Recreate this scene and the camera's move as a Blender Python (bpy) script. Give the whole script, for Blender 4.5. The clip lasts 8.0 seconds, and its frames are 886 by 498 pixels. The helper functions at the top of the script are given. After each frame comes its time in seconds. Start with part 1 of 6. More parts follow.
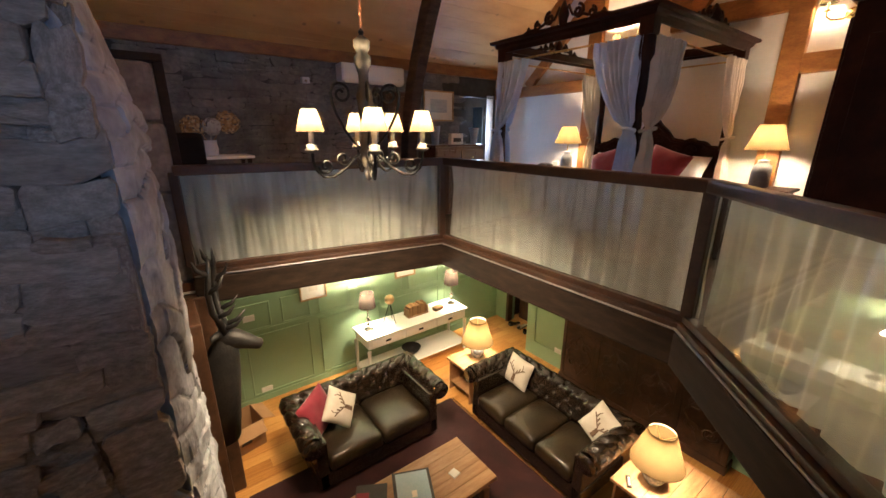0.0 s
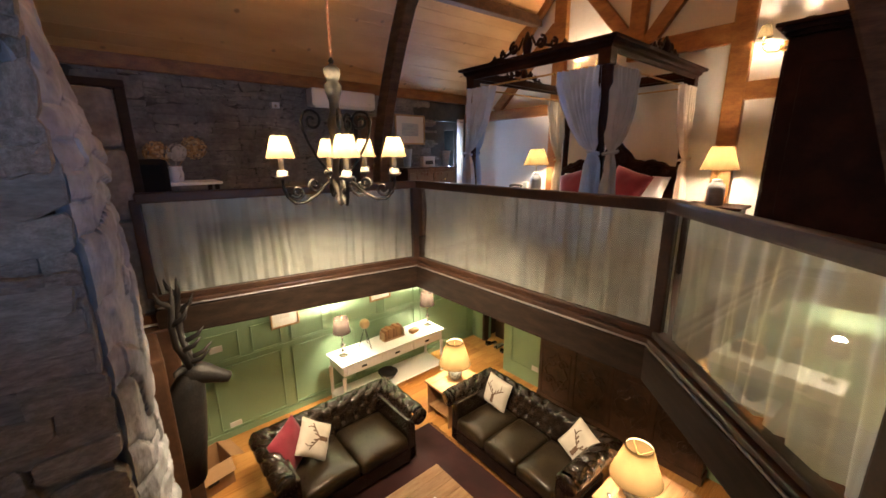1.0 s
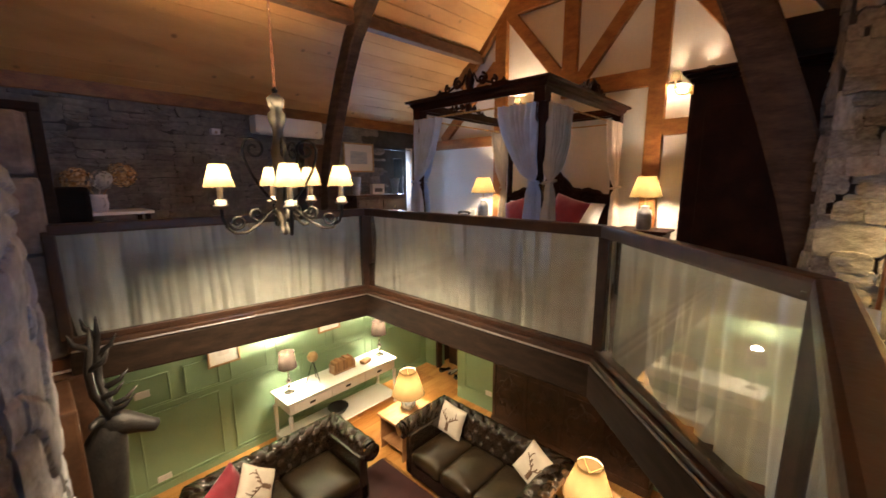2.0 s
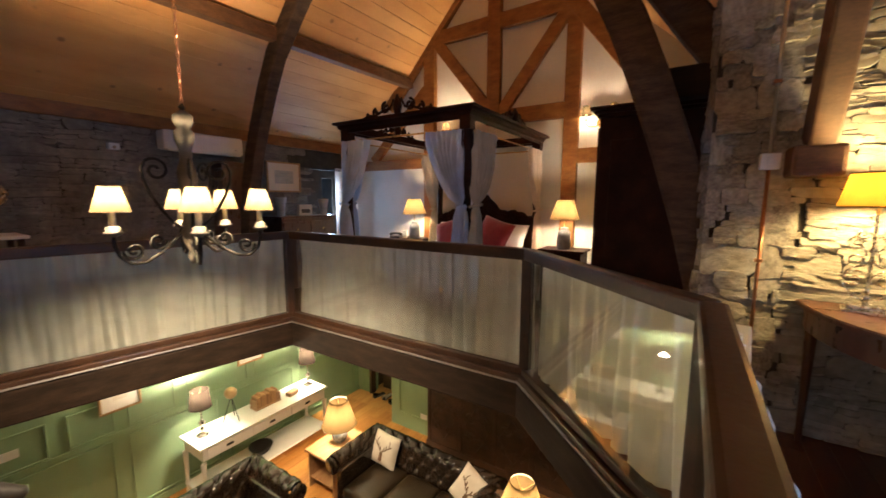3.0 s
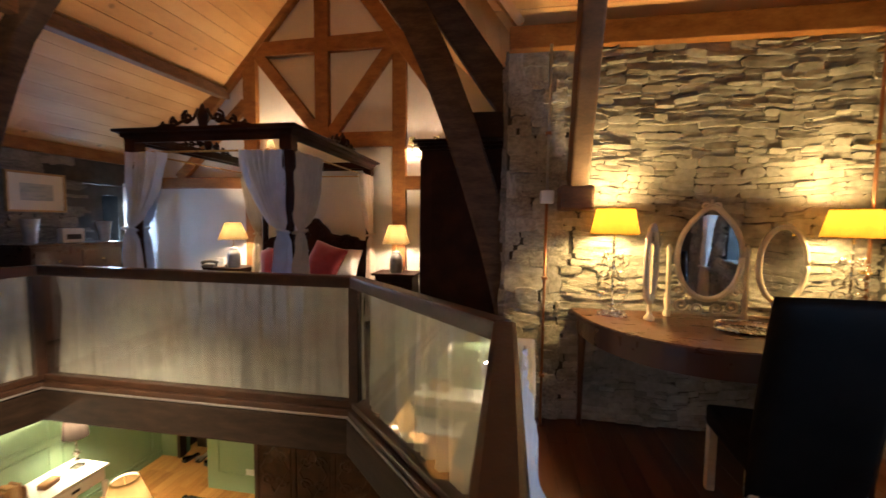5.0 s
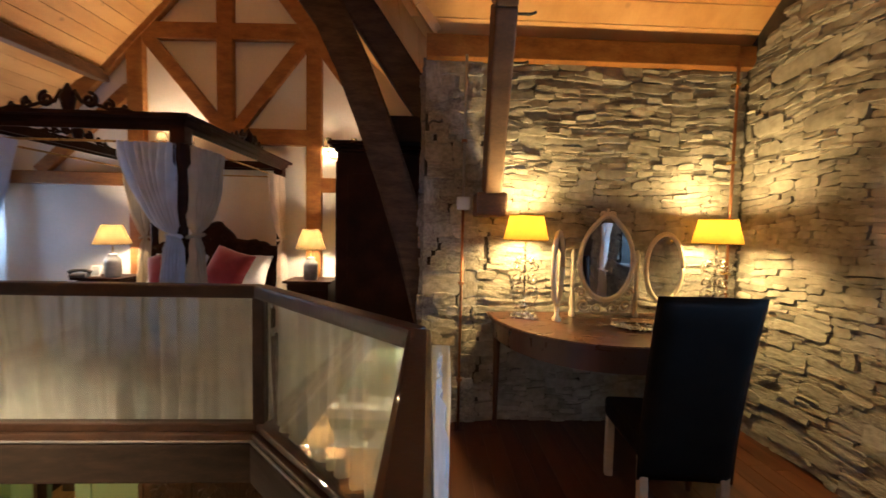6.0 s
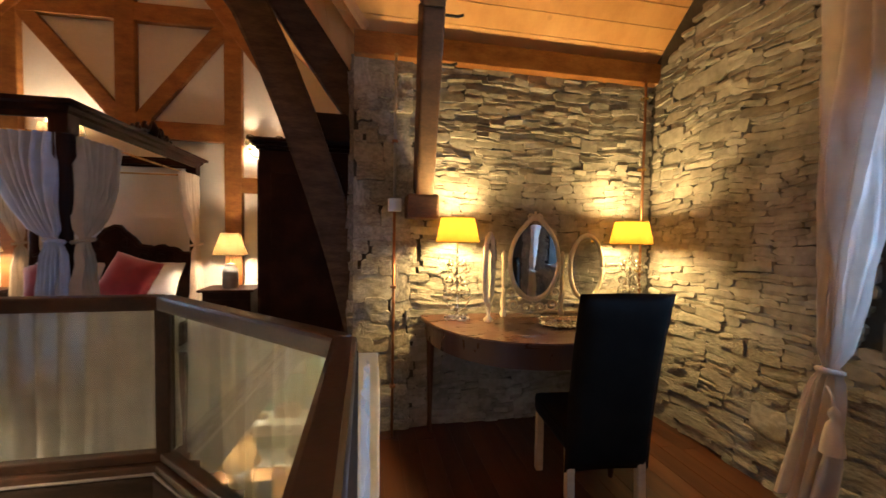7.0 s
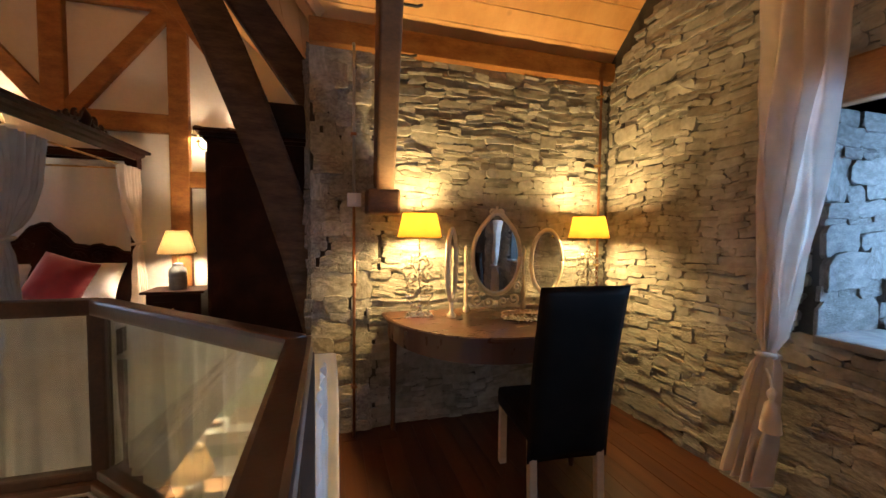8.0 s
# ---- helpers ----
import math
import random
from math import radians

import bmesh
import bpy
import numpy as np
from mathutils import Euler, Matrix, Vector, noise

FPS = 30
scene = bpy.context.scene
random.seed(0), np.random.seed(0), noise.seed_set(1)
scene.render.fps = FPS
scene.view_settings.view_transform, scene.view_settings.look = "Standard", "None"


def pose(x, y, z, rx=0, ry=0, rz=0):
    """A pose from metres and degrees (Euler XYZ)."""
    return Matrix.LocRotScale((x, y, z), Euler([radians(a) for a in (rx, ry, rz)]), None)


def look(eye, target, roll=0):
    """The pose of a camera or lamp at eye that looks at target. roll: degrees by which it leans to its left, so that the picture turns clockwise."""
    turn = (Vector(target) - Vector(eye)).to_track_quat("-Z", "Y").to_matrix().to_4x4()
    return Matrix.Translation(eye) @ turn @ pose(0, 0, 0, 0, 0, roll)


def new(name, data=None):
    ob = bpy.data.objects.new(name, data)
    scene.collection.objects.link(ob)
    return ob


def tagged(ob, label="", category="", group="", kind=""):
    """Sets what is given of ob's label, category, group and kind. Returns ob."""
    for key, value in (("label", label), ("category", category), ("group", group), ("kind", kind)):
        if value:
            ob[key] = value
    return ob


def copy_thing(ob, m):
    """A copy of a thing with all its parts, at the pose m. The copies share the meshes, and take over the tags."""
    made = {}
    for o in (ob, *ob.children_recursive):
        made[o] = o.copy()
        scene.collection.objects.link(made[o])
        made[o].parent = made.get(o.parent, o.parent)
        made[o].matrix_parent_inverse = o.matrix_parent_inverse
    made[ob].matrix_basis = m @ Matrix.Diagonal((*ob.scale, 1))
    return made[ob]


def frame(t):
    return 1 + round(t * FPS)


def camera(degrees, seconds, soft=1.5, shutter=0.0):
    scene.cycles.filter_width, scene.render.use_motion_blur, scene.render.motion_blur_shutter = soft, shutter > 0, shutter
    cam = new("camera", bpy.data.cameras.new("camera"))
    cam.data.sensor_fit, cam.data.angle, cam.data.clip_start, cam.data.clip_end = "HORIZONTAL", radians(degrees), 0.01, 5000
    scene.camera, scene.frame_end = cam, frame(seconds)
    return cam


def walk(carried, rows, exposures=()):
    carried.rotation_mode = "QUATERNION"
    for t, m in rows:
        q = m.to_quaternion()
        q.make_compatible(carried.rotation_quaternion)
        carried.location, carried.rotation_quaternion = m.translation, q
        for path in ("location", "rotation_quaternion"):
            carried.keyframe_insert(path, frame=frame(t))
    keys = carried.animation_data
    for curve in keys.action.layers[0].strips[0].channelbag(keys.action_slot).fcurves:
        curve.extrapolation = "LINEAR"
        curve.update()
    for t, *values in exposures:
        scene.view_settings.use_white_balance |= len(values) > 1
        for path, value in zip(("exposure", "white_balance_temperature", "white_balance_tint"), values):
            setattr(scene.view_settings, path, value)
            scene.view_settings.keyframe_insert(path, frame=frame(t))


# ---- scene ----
cam = camera(98.1, 8.0, soft=1.5, shutter=0.5)
PATH = [
    (0, (0.669, 0.929, 3.775), (-0.87, 2.067, 3.198), 0.0),
    (0.5, (0.67, 0.935, 3.783), (-0.849, 2.122, 3.251), -0.2),
    (1, (0.671, 0.932, 3.801), (-0.808, 2.19, 3.322), -0.5),
    (1.5, (0.686, 0.931, 3.803), (-0.731, 2.281, 3.393), -0.5),
    (3, (0.723, 0.988, 3.858), (-0.346, 2.659, 3.602), 0.2),
    (3.5, (0.738, 1.016, 3.873), (-0.169, 2.785, 3.653), 0.2),
    (4, (0.761, 1.041, 3.883), (0.033, 2.894, 3.695), 0.1),
    (4.5, (0.797, 1.066, 3.89), (0.261, 2.986, 3.729), 0.3),
    (6, (0.846, 1.136, 3.892), (0.918, 3.132, 3.788), 1.2),
    (6.5, (0.87, 1.167, 3.885), (1.115, 3.15, 3.793), 1.2),
    (7, (0.887, 1.183, 3.882), (1.282, 3.141, 3.804), 0.9),
    (7.5, (0.907, 1.205, 3.876), (1.41, 3.139, 3.791), 0.6),
    (8, (0.91, 1.214, 3.874), (1.485, 3.127, 3.781), 0.5),
]
walk(cam, [(t, look(eye, target, roll)) for t, eye, target, roll in PATH],
     exposures=[(0, 1.20, 5650, 10), (1.7, 1.18, 5700, 10), (3.5, 0.95, 5850, 10), (6, 1.02, 5850, 10), (8, 1.07, 5950, 10)])

# ---- light ----
world = bpy.data.worlds.new("sky")
scene.world = world
world.use_nodes = True
wn = world.node_tree
sky = wn.nodes.new("ShaderNodeTexSky")
sky.sky_type, sky.sun_disc, sky.sun_elevation, sky.sun_rotation = "NISHITA", False, radians(9), radians(60)
wn.links.new(sky.outputs[0], wn.nodes["Background"].inputs[0])
wn.nodes["Background"].inputs[1].default_value = 0.12
scene.view_settings.exposure = 0.8
POWER = 4.0

WARM, AMBER, SOFTW, DAY = (1.0, 0.70, 0.39), (1.0, 0.65, 0.23), (1.0, 0.76, 0.48), (0.50, 0.71, 1.0)


def bulb(x, y, z, watts, colour=WARM, size=0.03):
    lamp = bpy.data.lights.new("bulb_light", "POINT")
    lamp.energy, lamp.color, lamp.shadow_soft_size = watts * POWER, colour, size
    ob = new("bulb_light", lamp)
    ob.location = (x, y, z)
    return ob


def window_light(at, to, w, h, watts, colour=DAY):
    lamp = bpy.data.lights.new("window_light", "AREA")
    lamp.shape, lamp.size, lamp.size_y, lamp.energy, lamp.color = "RECTANGLE", w, h, watts, colour
    ob = new("window_light", lamp)
    ob.matrix_world = look(at, to)
    return ob


# ---- materials ----
def material(name, colours, scale=4.0, rough=0.6, metal=0.0, bump=0.2, bump_scale=40.0, stretch=(1, 1, 1), island=0.0, sheen=0.0, coat=0.0, spec=0.5, grain=0.35, knots=0.0):
    """Procedural surface: a large mottling and a fine grain between the given colours, with bump; island: tone change from piece to piece."""
    m = bpy.data.materials.new(name)
    m.use_nodes = True
    nt = m.node_tree
    n, l = nt.nodes, nt.links
    b = n["Principled BSDF"]
    tc = n.new("ShaderNodeTexCoord")
    mp = n.new("ShaderNodeMapping")
    mp.inputs["Scale"].default_value = stretch
    l.new(tc.outputs["Object"], mp.inputs[0])
    vec = mp.outputs[0]
    info = n.new("ShaderNodeObjectInfo")
    if island:
        add = n.new("ShaderNodeVectorMath")
        add.operation = "MULTIPLY_ADD"
        l.new(info.outputs["Random"], add.inputs[0])
        add.inputs[1].default_value = (37, 23, 51)
        l.new(vec, add.inputs[2])
        vec = add.outputs[0]
    big = n.new("ShaderNodeTexNoise")
    big.inputs["Scale"].default_value, big.inputs["Detail"].default_value = scale, 6
    l.new(vec, big.inputs["Vector"])
    fine = n.new("ShaderNodeTexNoise")
    fine.inputs["Scale"].default_value, fine.inputs["Detail"].default_value = bump_scale, 8
    l.new(vec, fine.inputs["Vector"])
    mix = n.new("ShaderNodeMath")
    mix.operation = "MULTIPLY_ADD"
    l.new(fine.outputs["Fac"], mix.inputs[0])
    mix.inputs[1].default_value = grain
    sub = n.new("ShaderNodeMath")
    sub.operation = "MULTIPLY"
    l.new(big.outputs["Fac"], sub.inputs[0])
    sub.inputs[1].default_value = 1 - grain
    l.new(sub.outputs[0], mix.inputs[2])
    fac = mix.outputs[0]
    if island:
        geo = n.new("ShaderNodeNewGeometry")
        s1 = n.new("ShaderNodeMath")
        s1.operation = "ADD"
        l.new(geo.outputs["Random Per Island"], s1.inputs[0])
        l.new(info.outputs["Random"], s1.inputs[1])
        s2 = n.new("ShaderNodeMath")
        s2.operation = "FRACT"
        l.new(s1.outputs[0], s2.inputs[0])
        s3 = n.new("ShaderNodeMath")
        s3.operation = "MULTIPLY_ADD"
        l.new(s2.outputs[0], s3.inputs[0])
        s3.inputs[1].default_value = island
        s4 = n.new("ShaderNodeMath")
        s4.operation = "SUBTRACT"
        l.new(fac, s4.inputs[0])
        s4.inputs[1].default_value = island / 2
        l.new(s4.outputs[0], s3.inputs[2])
        fac = s3.outputs[0]
    ramp = n.new("ShaderNodeValToRGB")
    ramp.color_ramp.elements[0].position, ramp.color_ramp.elements[1].position = 0.3, 0.7
    while len(ramp.color_ramp.elements) < len(colours):
        ramp.color_ramp.elements.new(0.5)
    for i, c in enumerate(colours):
        e = ramp.color_ramp.elements[i]
        e.position = 0.3 + 0.4 * i / max(1, len(colours) - 1)
        e.color = (*c, 1)
    l.new(fac, ramp.inputs[0])
    base = ramp.outputs[0]
    if knots:
        vo, kr, km = n.new("ShaderNodeTexVoronoi"), n.new("ShaderNodeValToRGB"), n.new("ShaderNodeMix")
        vo.inputs["Scale"].default_value = knots
        l.new(tc.outputs["Object"], vo.inputs["Vector"])
        kr.color_ramp.elements[0].position, kr.color_ramp.elements[1].position = 0.05, 0.11
        kr.color_ramp.elements[0].color, kr.color_ramp.elements[1].color = (0.75, 0.75, 0.75, 1), (0, 0, 0, 1)
        l.new(vo.outputs["Distance"], kr.inputs[0])
        km.data_type = "RGBA"
        l.new(kr.outputs[0], km.inputs["Factor"])
        l.new(base, km.inputs["A"])
        km.inputs["B"].default_value = (*[c * 0.45 for c in colours[0]], 1)
        base = km.outputs["Result"]
    l.new(base, b.inputs["Base Color"])
    bp = n.new("ShaderNodeBump")
    bp.inputs["Strength"].default_value, bp.inputs["Distance"].default_value = bump, 0.01
    l.new(fac, bp.inputs["Height"])
    l.new(bp.outputs[0], b.inputs["Normal"])
    rr = n.new("ShaderNodeMapRange")
    l.new(fine.outputs["Fac"], rr.inputs["Value"])
    rr.inputs["To Min"].default_value, rr.inputs["To Max"].default_value = max(0.02, rough - 0.12), min(1, rough + 0.12)
    l.new(rr.outputs[0], b.inputs["Roughness"])
    b.inputs["Metallic"].default_value = metal
    b.inputs["Specular IOR Level"].default_value = spec
    b.inputs["Sheen Weight"].default_value, b.inputs["Coat Weight"].default_value = sheen, coat
    return m


def cloth(name, colour, through_part=0.5, weave=400.0, alpha=1.0):
    """Thin cloth that lets light through; alpha below one makes it sheer."""
    m = bpy.data.materials.new(name)
    m.use_nodes = True
    nt = m.node_tree
    n, l = nt.nodes, nt.links
    out = n["Material Output"]
    n.remove(n["Principled BSDF"])
    tc = n.new("ShaderNodeTexCoord")
    noi = n.new("ShaderNodeTexNoise")
    noi.inputs["Scale"].default_value, noi.inputs["Detail"].default_value = 9, 8
    l.new(tc.outputs["Object"], noi.inputs["Vector"])
    ramp = n.new("ShaderNodeValToRGB")
    ramp.color_ramp.elements[0].position, ramp.color_ramp.elements[1].position = 0.25, 0.75
    ramp.color_ramp.elements[0].color = (*[c * 0.82 for c in colour], 1)
    ramp.color_ramp.elements[1].color = (*[min(1, c * 1.06) for c in colour], 1)
    l.new(noi.outputs["Fac"], ramp.inputs[0])
    d, t, mx = n.new("ShaderNodeBsdfDiffuse"), n.new("ShaderNodeBsdfTranslucent"), n.new("ShaderNodeMixShader")
    fine = n.new("ShaderNodeTexNoise")
    fine.inputs["Scale"].default_value = weave
    l.new(tc.outputs["Object"], fine.inputs["Vector"])
    bp = n.new("ShaderNodeBump")
    bp.inputs["Strength"].default_value, bp.inputs["Distance"].default_value = 0.15, 0.002
    l.new(fine.outputs["Fac"], bp.inputs["Height"])
    for s in (d, t):
        l.new(ramp.outputs[0], s.inputs["Color"])
        l.new(bp.outputs[0], s.inputs["Normal"])
    mx.inputs[0].default_value = through_part
    l.new(d.outputs[0], mx.inputs[1])
    l.new(t.outputs[0], mx.inputs[2])
    last = mx
    if alpha < 1:
        tr, m2 = n.new("ShaderNodeBsdfTransparent"), n.new("ShaderNodeMixShader")
        m2.inputs[0].default_value = alpha
        l.new(tr.outputs[0], m2.inputs[1])
        l.new(mx.outputs[0], m2.inputs[2])
        last = m2
    l.new(last.outputs[0], out.inputs[0])
    return m


def pane_glass(name, gloss=0.06):
    """A thin clear pane: see-through, with a mirror gloss that grows at a slant."""
    m = bpy.data.materials.new(name)
    m.use_nodes = True
    nt = m.node_tree
    n, l = nt.nodes, nt.links
    n.remove(n["Principled BSDF"])
    tr, gl, mx, fr = n.new("ShaderNodeBsdfTransparent"), n.new("ShaderNodeBsdfGlossy"), n.new("ShaderNodeMixShader"), n.new("ShaderNodeLayerWeight")
    po, ad = n.new("ShaderNodeMath"), n.new("ShaderNodeMath")
    po.operation, ad.operation = "POWER", "MULTIPLY_ADD"
    po.inputs[1].default_value, ad.inputs[1].default_value, ad.inputs[2].default_value = 3.5, 0.8, gloss
    tr.inputs["Color"].default_value = (0.93, 0.96, 0.94, 1)
    gl.inputs["Roughness"].default_value = 0.01
    fr.inputs["Blend"].default_value = 0.5
    l.new(fr.outputs["Facing"], po.inputs[0])
    l.new(po.outputs[0], ad.inputs[0])
    l.new(ad.outputs[0], mx.inputs[0])
    l.new(tr.outputs[0], mx.inputs[1])
    l.new(gl.outputs[0], mx.inputs[2])
    l.new(mx.outputs[0], n["Material Output"].inputs[0])
    return m


def glow(name, colour, strength):
    m = bpy.data.materials.new(name)
    m.use_nodes = True
    b = m.node_tree.nodes["Principled BSDF"]
    b.inputs["Base Color"].default_value = (*colour, 1)
    b.inputs["Emission Color"].default_value, b.inputs["Emission Strength"].default_value = (*colour, 1), strength
    return m


M = dict(
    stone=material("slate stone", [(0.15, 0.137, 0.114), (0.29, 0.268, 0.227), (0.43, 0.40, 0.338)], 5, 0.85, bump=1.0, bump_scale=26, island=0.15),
    stone_dark=material("grey slate stone, also dims window reveal", [(0.09, 0.080, 0.069), (0.17, 0.153, 0.133), (0.28, 0.253, 0.22)], 5, 0.85, bump=1.0, bump_scale=24, island=0.1),
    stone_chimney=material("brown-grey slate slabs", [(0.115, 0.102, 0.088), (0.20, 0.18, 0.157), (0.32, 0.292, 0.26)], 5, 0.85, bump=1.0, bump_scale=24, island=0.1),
    # pale blue here stands for window light on the chimney corner
    slate_daylit=material("weathered slate tinted blue for daylight", [(0.13, 0.134, 0.148), (0.24, 0.249, 0.272), (0.40, 0.415, 0.45)], 7, 0.8, bump=1.0, bump_scale=22),
    joint=material("dark stone joint", [(0.035, 0.031, 0.026), (0.085, 0.076, 0.063)], 8, 0.95, bump=0.6, bump_scale=60),
    timber=material("dark stained timber", [(0.009, 0.006, 0.004), (0.020, 0.012, 0.008), (0.035, 0.021, 0.013)], 3, 0.75, bump=0.35, bump_scale=18, stretch=(1.5, 1.5, 6), spec=0.2),
    truss=material("brown-black roof timber", [(0.032, 0.020, 0.013), (0.068, 0.043, 0.028), (0.11, 0.072, 0.047)], 3, 0.75, bump=0.4, bump_scale=18, stretch=(1.5, 1.5, 6), spec=0.2),
    rail=material("dark varnished rail wood", [(0.018, 0.009, 0.005), (0.042, 0.020, 0.011), (0.068, 0.033, 0.017)], 3, 0.42, bump=0.15, bump_scale=30, stretch=(2, 2, 2), coat=0.2),
    beam_brown=material("mid-brown truss timber", [(0.07, 0.032, 0.012), (0.13, 0.062, 0.024), (0.19, 0.095, 0.04)], 3, 0.6, bump=0.3, bump_scale=18, stretch=(2, 2, 5)),
    oak=material("orange stained oak frame", [(0.15, 0.055, 0.011), (0.26, 0.105, 0.022), (0.35, 0.16, 0.038)], 3, 0.5, bump=0.25, bump_scale=20, stretch=(2, 2, 5)),
    pine=material("pine ceiling boards", [(0.55, 0.268, 0.075), (0.67, 0.355, 0.115), (0.75, 0.43, 0.155)], 1.2, 0.55, bump=0.06, bump_scale=14, stretch=(3, 1, 3), island=0.14, grain=0.15, knots=3.2),
    pine_floor=material("honey pine floorboards", [(0.36, 0.15, 0.03), (0.54, 0.255, 0.06), (0.64, 0.345, 0.10)], 2.5, 0.32, bump=0.1, bump_scale=16, stretch=(7, 1, 1), island=0.3, coat=0.2),
    loft_floor=material("red-brown loft floorboards", [(0.042, 0.012, 0.004), (0.075, 0.024, 0.008), (0.11, 0.038, 0.013)], 1.5, 0.34, bump=0.04, bump_scale=10, stretch=(1, 1, 1), island=0.25, coat=0.2, grain=0.15),
    plaster=material("white lime plaster", [(0.68, 0.66, 0.62), (0.78, 0.76, 0.73)], 2, 0.85, bump=0.15, bump_scale=30),
    green=material("sage green paint", [(0.235, 0.355, 0.20), (0.275, 0.40, 0.235)], 1.5, 0.5, bump=0.05, bump_scale=60),
    white=material("white painted wood", [(0.74, 0.73, 0.70), (0.82, 0.81, 0.78)], 3, 0.4, bump=0.05, bump_scale=50),
    ivory=material("ivory ceiling paint", [(0.66, 0.63, 0.55), (0.75, 0.72, 0.64)], 2, 0.7, bump=0.05, bump_scale=40),
    leather=material("dark brown leather", [(0.008, 0.005, 0.003), (0.016, 0.0095, 0.0055), (0.032, 0.019, 0.011)], 7, 0.25, bump=0.2, bump_scale=120, coat=0.4, grain=0.12),
    seat=material("worn olive-brown leather", [(0.013, 0.009, 0.0045), (0.026, 0.018, 0.009), (0.052, 0.037, 0.018)], 4, 0.30, bump=0.2, bump_scale=120, coat=0.15, grain=0.12),
    rug=material("wine red wool rug", [(0.017, 0.003, 0.0035), (0.034, 0.006, 0.007), (0.055, 0.013, 0.012)], 5, 0.95, bump=0.6, bump_scale=160, sheen=0.2),
    table_oak=material("waxed oak tabletop", [(0.24, 0.12, 0.048), (0.37, 0.205, 0.092), (0.46, 0.28, 0.14)], 3, 0.38, bump=0.12, bump_scale=18, stretch=(8, 1, 1), coat=0.15),
    mahogany=material("polished mahogany", [(0.050, 0.017, 0.007), (0.072, 0.025, 0.010), (0.10, 0.037, 0.015)], 1.2, 0.3, bump=0.0, bump_scale=9, stretch=(1, 3, 1), coat=0.2, grain=0.1),
    ebony=material("black-brown carved wood", [(0.011, 0.0035, 0.002), (0.023, 0.0075, 0.0042), (0.042, 0.014, 0.008)], 4, 0.5, bump=0.1, bump_scale=40, spec=0.12, grain=0.2),
    carved=material("dark carved panelling", [(0.025, 0.012, 0.006), (0.055, 0.026, 0.013), (0.09, 0.044, 0.022)], 5, 0.5, bump=0.6, bump_scale=25),
    black_leather=material("black leather", [(0.006, 0.005, 0.004), (0.013, 0.010, 0.008)], 8, 0.6, bump=0.2, bump_scale=140, spec=0.06),
    pale_wood=material("pale beech", [(0.42, 0.28, 0.15), (0.55, 0.39, 0.23)], 4, 0.45, bump=0.1, bump_scale=20, stretch=(1, 1, 5)),
    iron=material("aged grey-green iron", [(0.006, 0.0055, 0.0045), (0.013, 0.012, 0.0095), (0.024, 0.022, 0.018)], 14, 0.55, metal=0.1, bump=0.3, bump_scale=60, spec=0.15),
    washed=material("weathered grey-cream turned wood", [(0.04, 0.034, 0.023), (0.078, 0.067, 0.048), (0.13, 0.113, 0.083)], 12, 0.7, bump=0.3, bump_scale=50),
    candle=material("ivory candle sleeve", [(0.36, 0.30, 0.20), (0.46, 0.39, 0.27)], 8, 0.6, bump=0.1),
    silver=material("brushed silver metal", [(0.50, 0.46, 0.40), (0.68, 0.64, 0.58)], 18, 0.26, metal=0.95, bump=0.08),
    brass=material("worn brass", [(0.40, 0.25, 0.08), (0.58, 0.39, 0.15)], 14, 0.3, metal=0.95, bump=0.1),
    copper=material("dull copper pipe", [(0.28, 0.12, 0.06), (0.42, 0.20, 0.10)], 10, 0.35, metal=0.9, bump=0.1),
    bronze=material("dark bronze cast", [(0.006, 0.0055, 0.0055), (0.013, 0.012, 0.0115), (0.028, 0.026, 0.024)], 9, 0.5, metal=0.2, bump=0.9, bump_scale=45),
    steel=material("grey metal trim strip", [(0.30, 0.30, 0.31), (0.45, 0.45, 0.46)], 8, 0.35, metal=0.8, bump=0.05),
    cream=material("cream moulded frame", [(0.58, 0.50, 0.36), (0.70, 0.62, 0.48)], 12, 0.45, bump=0.25, bump_scale=60),
    blue_glaze=material("crackled blue-white glaze", [(0.03, 0.04, 0.06), (0.22, 0.26, 0.30), (0.62, 0.64, 0.62)], 26, 0.22, bump=0.1, coat=0.5),
    grey_glaze=material("speckled grey stoneware", [(0.22, 0.24, 0.26), (0.36, 0.38, 0.40)], 16, 0.4, bump=0.15, coat=0.2),
    linen=material("white bed linen", [(0.74, 0.76, 0.84), (0.82, 0.84, 0.90)], 4, 0.9, bump=0.2, bump_scale=60, sheen=0.2),
    crimson=material("crimson velvet", [(0.16, 0.008, 0.02), (0.27, 0.02, 0.04)], 9, 0.85, bump=0.3, bump_scale=150, sheen=0.4),
    pale_print=material("natural linen cushion cloth", [(0.55, 0.50, 0.42), (0.68, 0.63, 0.55)], 9, 0.9, bump=0.25, bump_scale=220),
    brown_print=material("brown printed motif", [(0.10, 0.06, 0.035), (0.18, 0.11, 0.065)], 16, 0.9, bump=0.2, bump_scale=200),
    black_metal=material("matt black metal", [(0.012, 0.012, 0.012), (0.022, 0.022, 0.022)], 10, 0.5, metal=0.4, bump=0.05),
    plastic=material("white plastic housing", [(0.70, 0.69, 0.66), (0.77, 0.76, 0.73)], 3, 0.4, bump=0.02),
    paper=material("cream mount board", [(0.66, 0.63, 0.56), (0.74, 0.71, 0.64)], 6, 0.9, bump=0.05),
    sea=material("faded grey-blue seascape print", [(0.26, 0.32, 0.36), (0.42, 0.46, 0.47), (0.55, 0.56, 0.53)], 5, 0.8, bump=0.02, stretch=(1, 1, 5)),
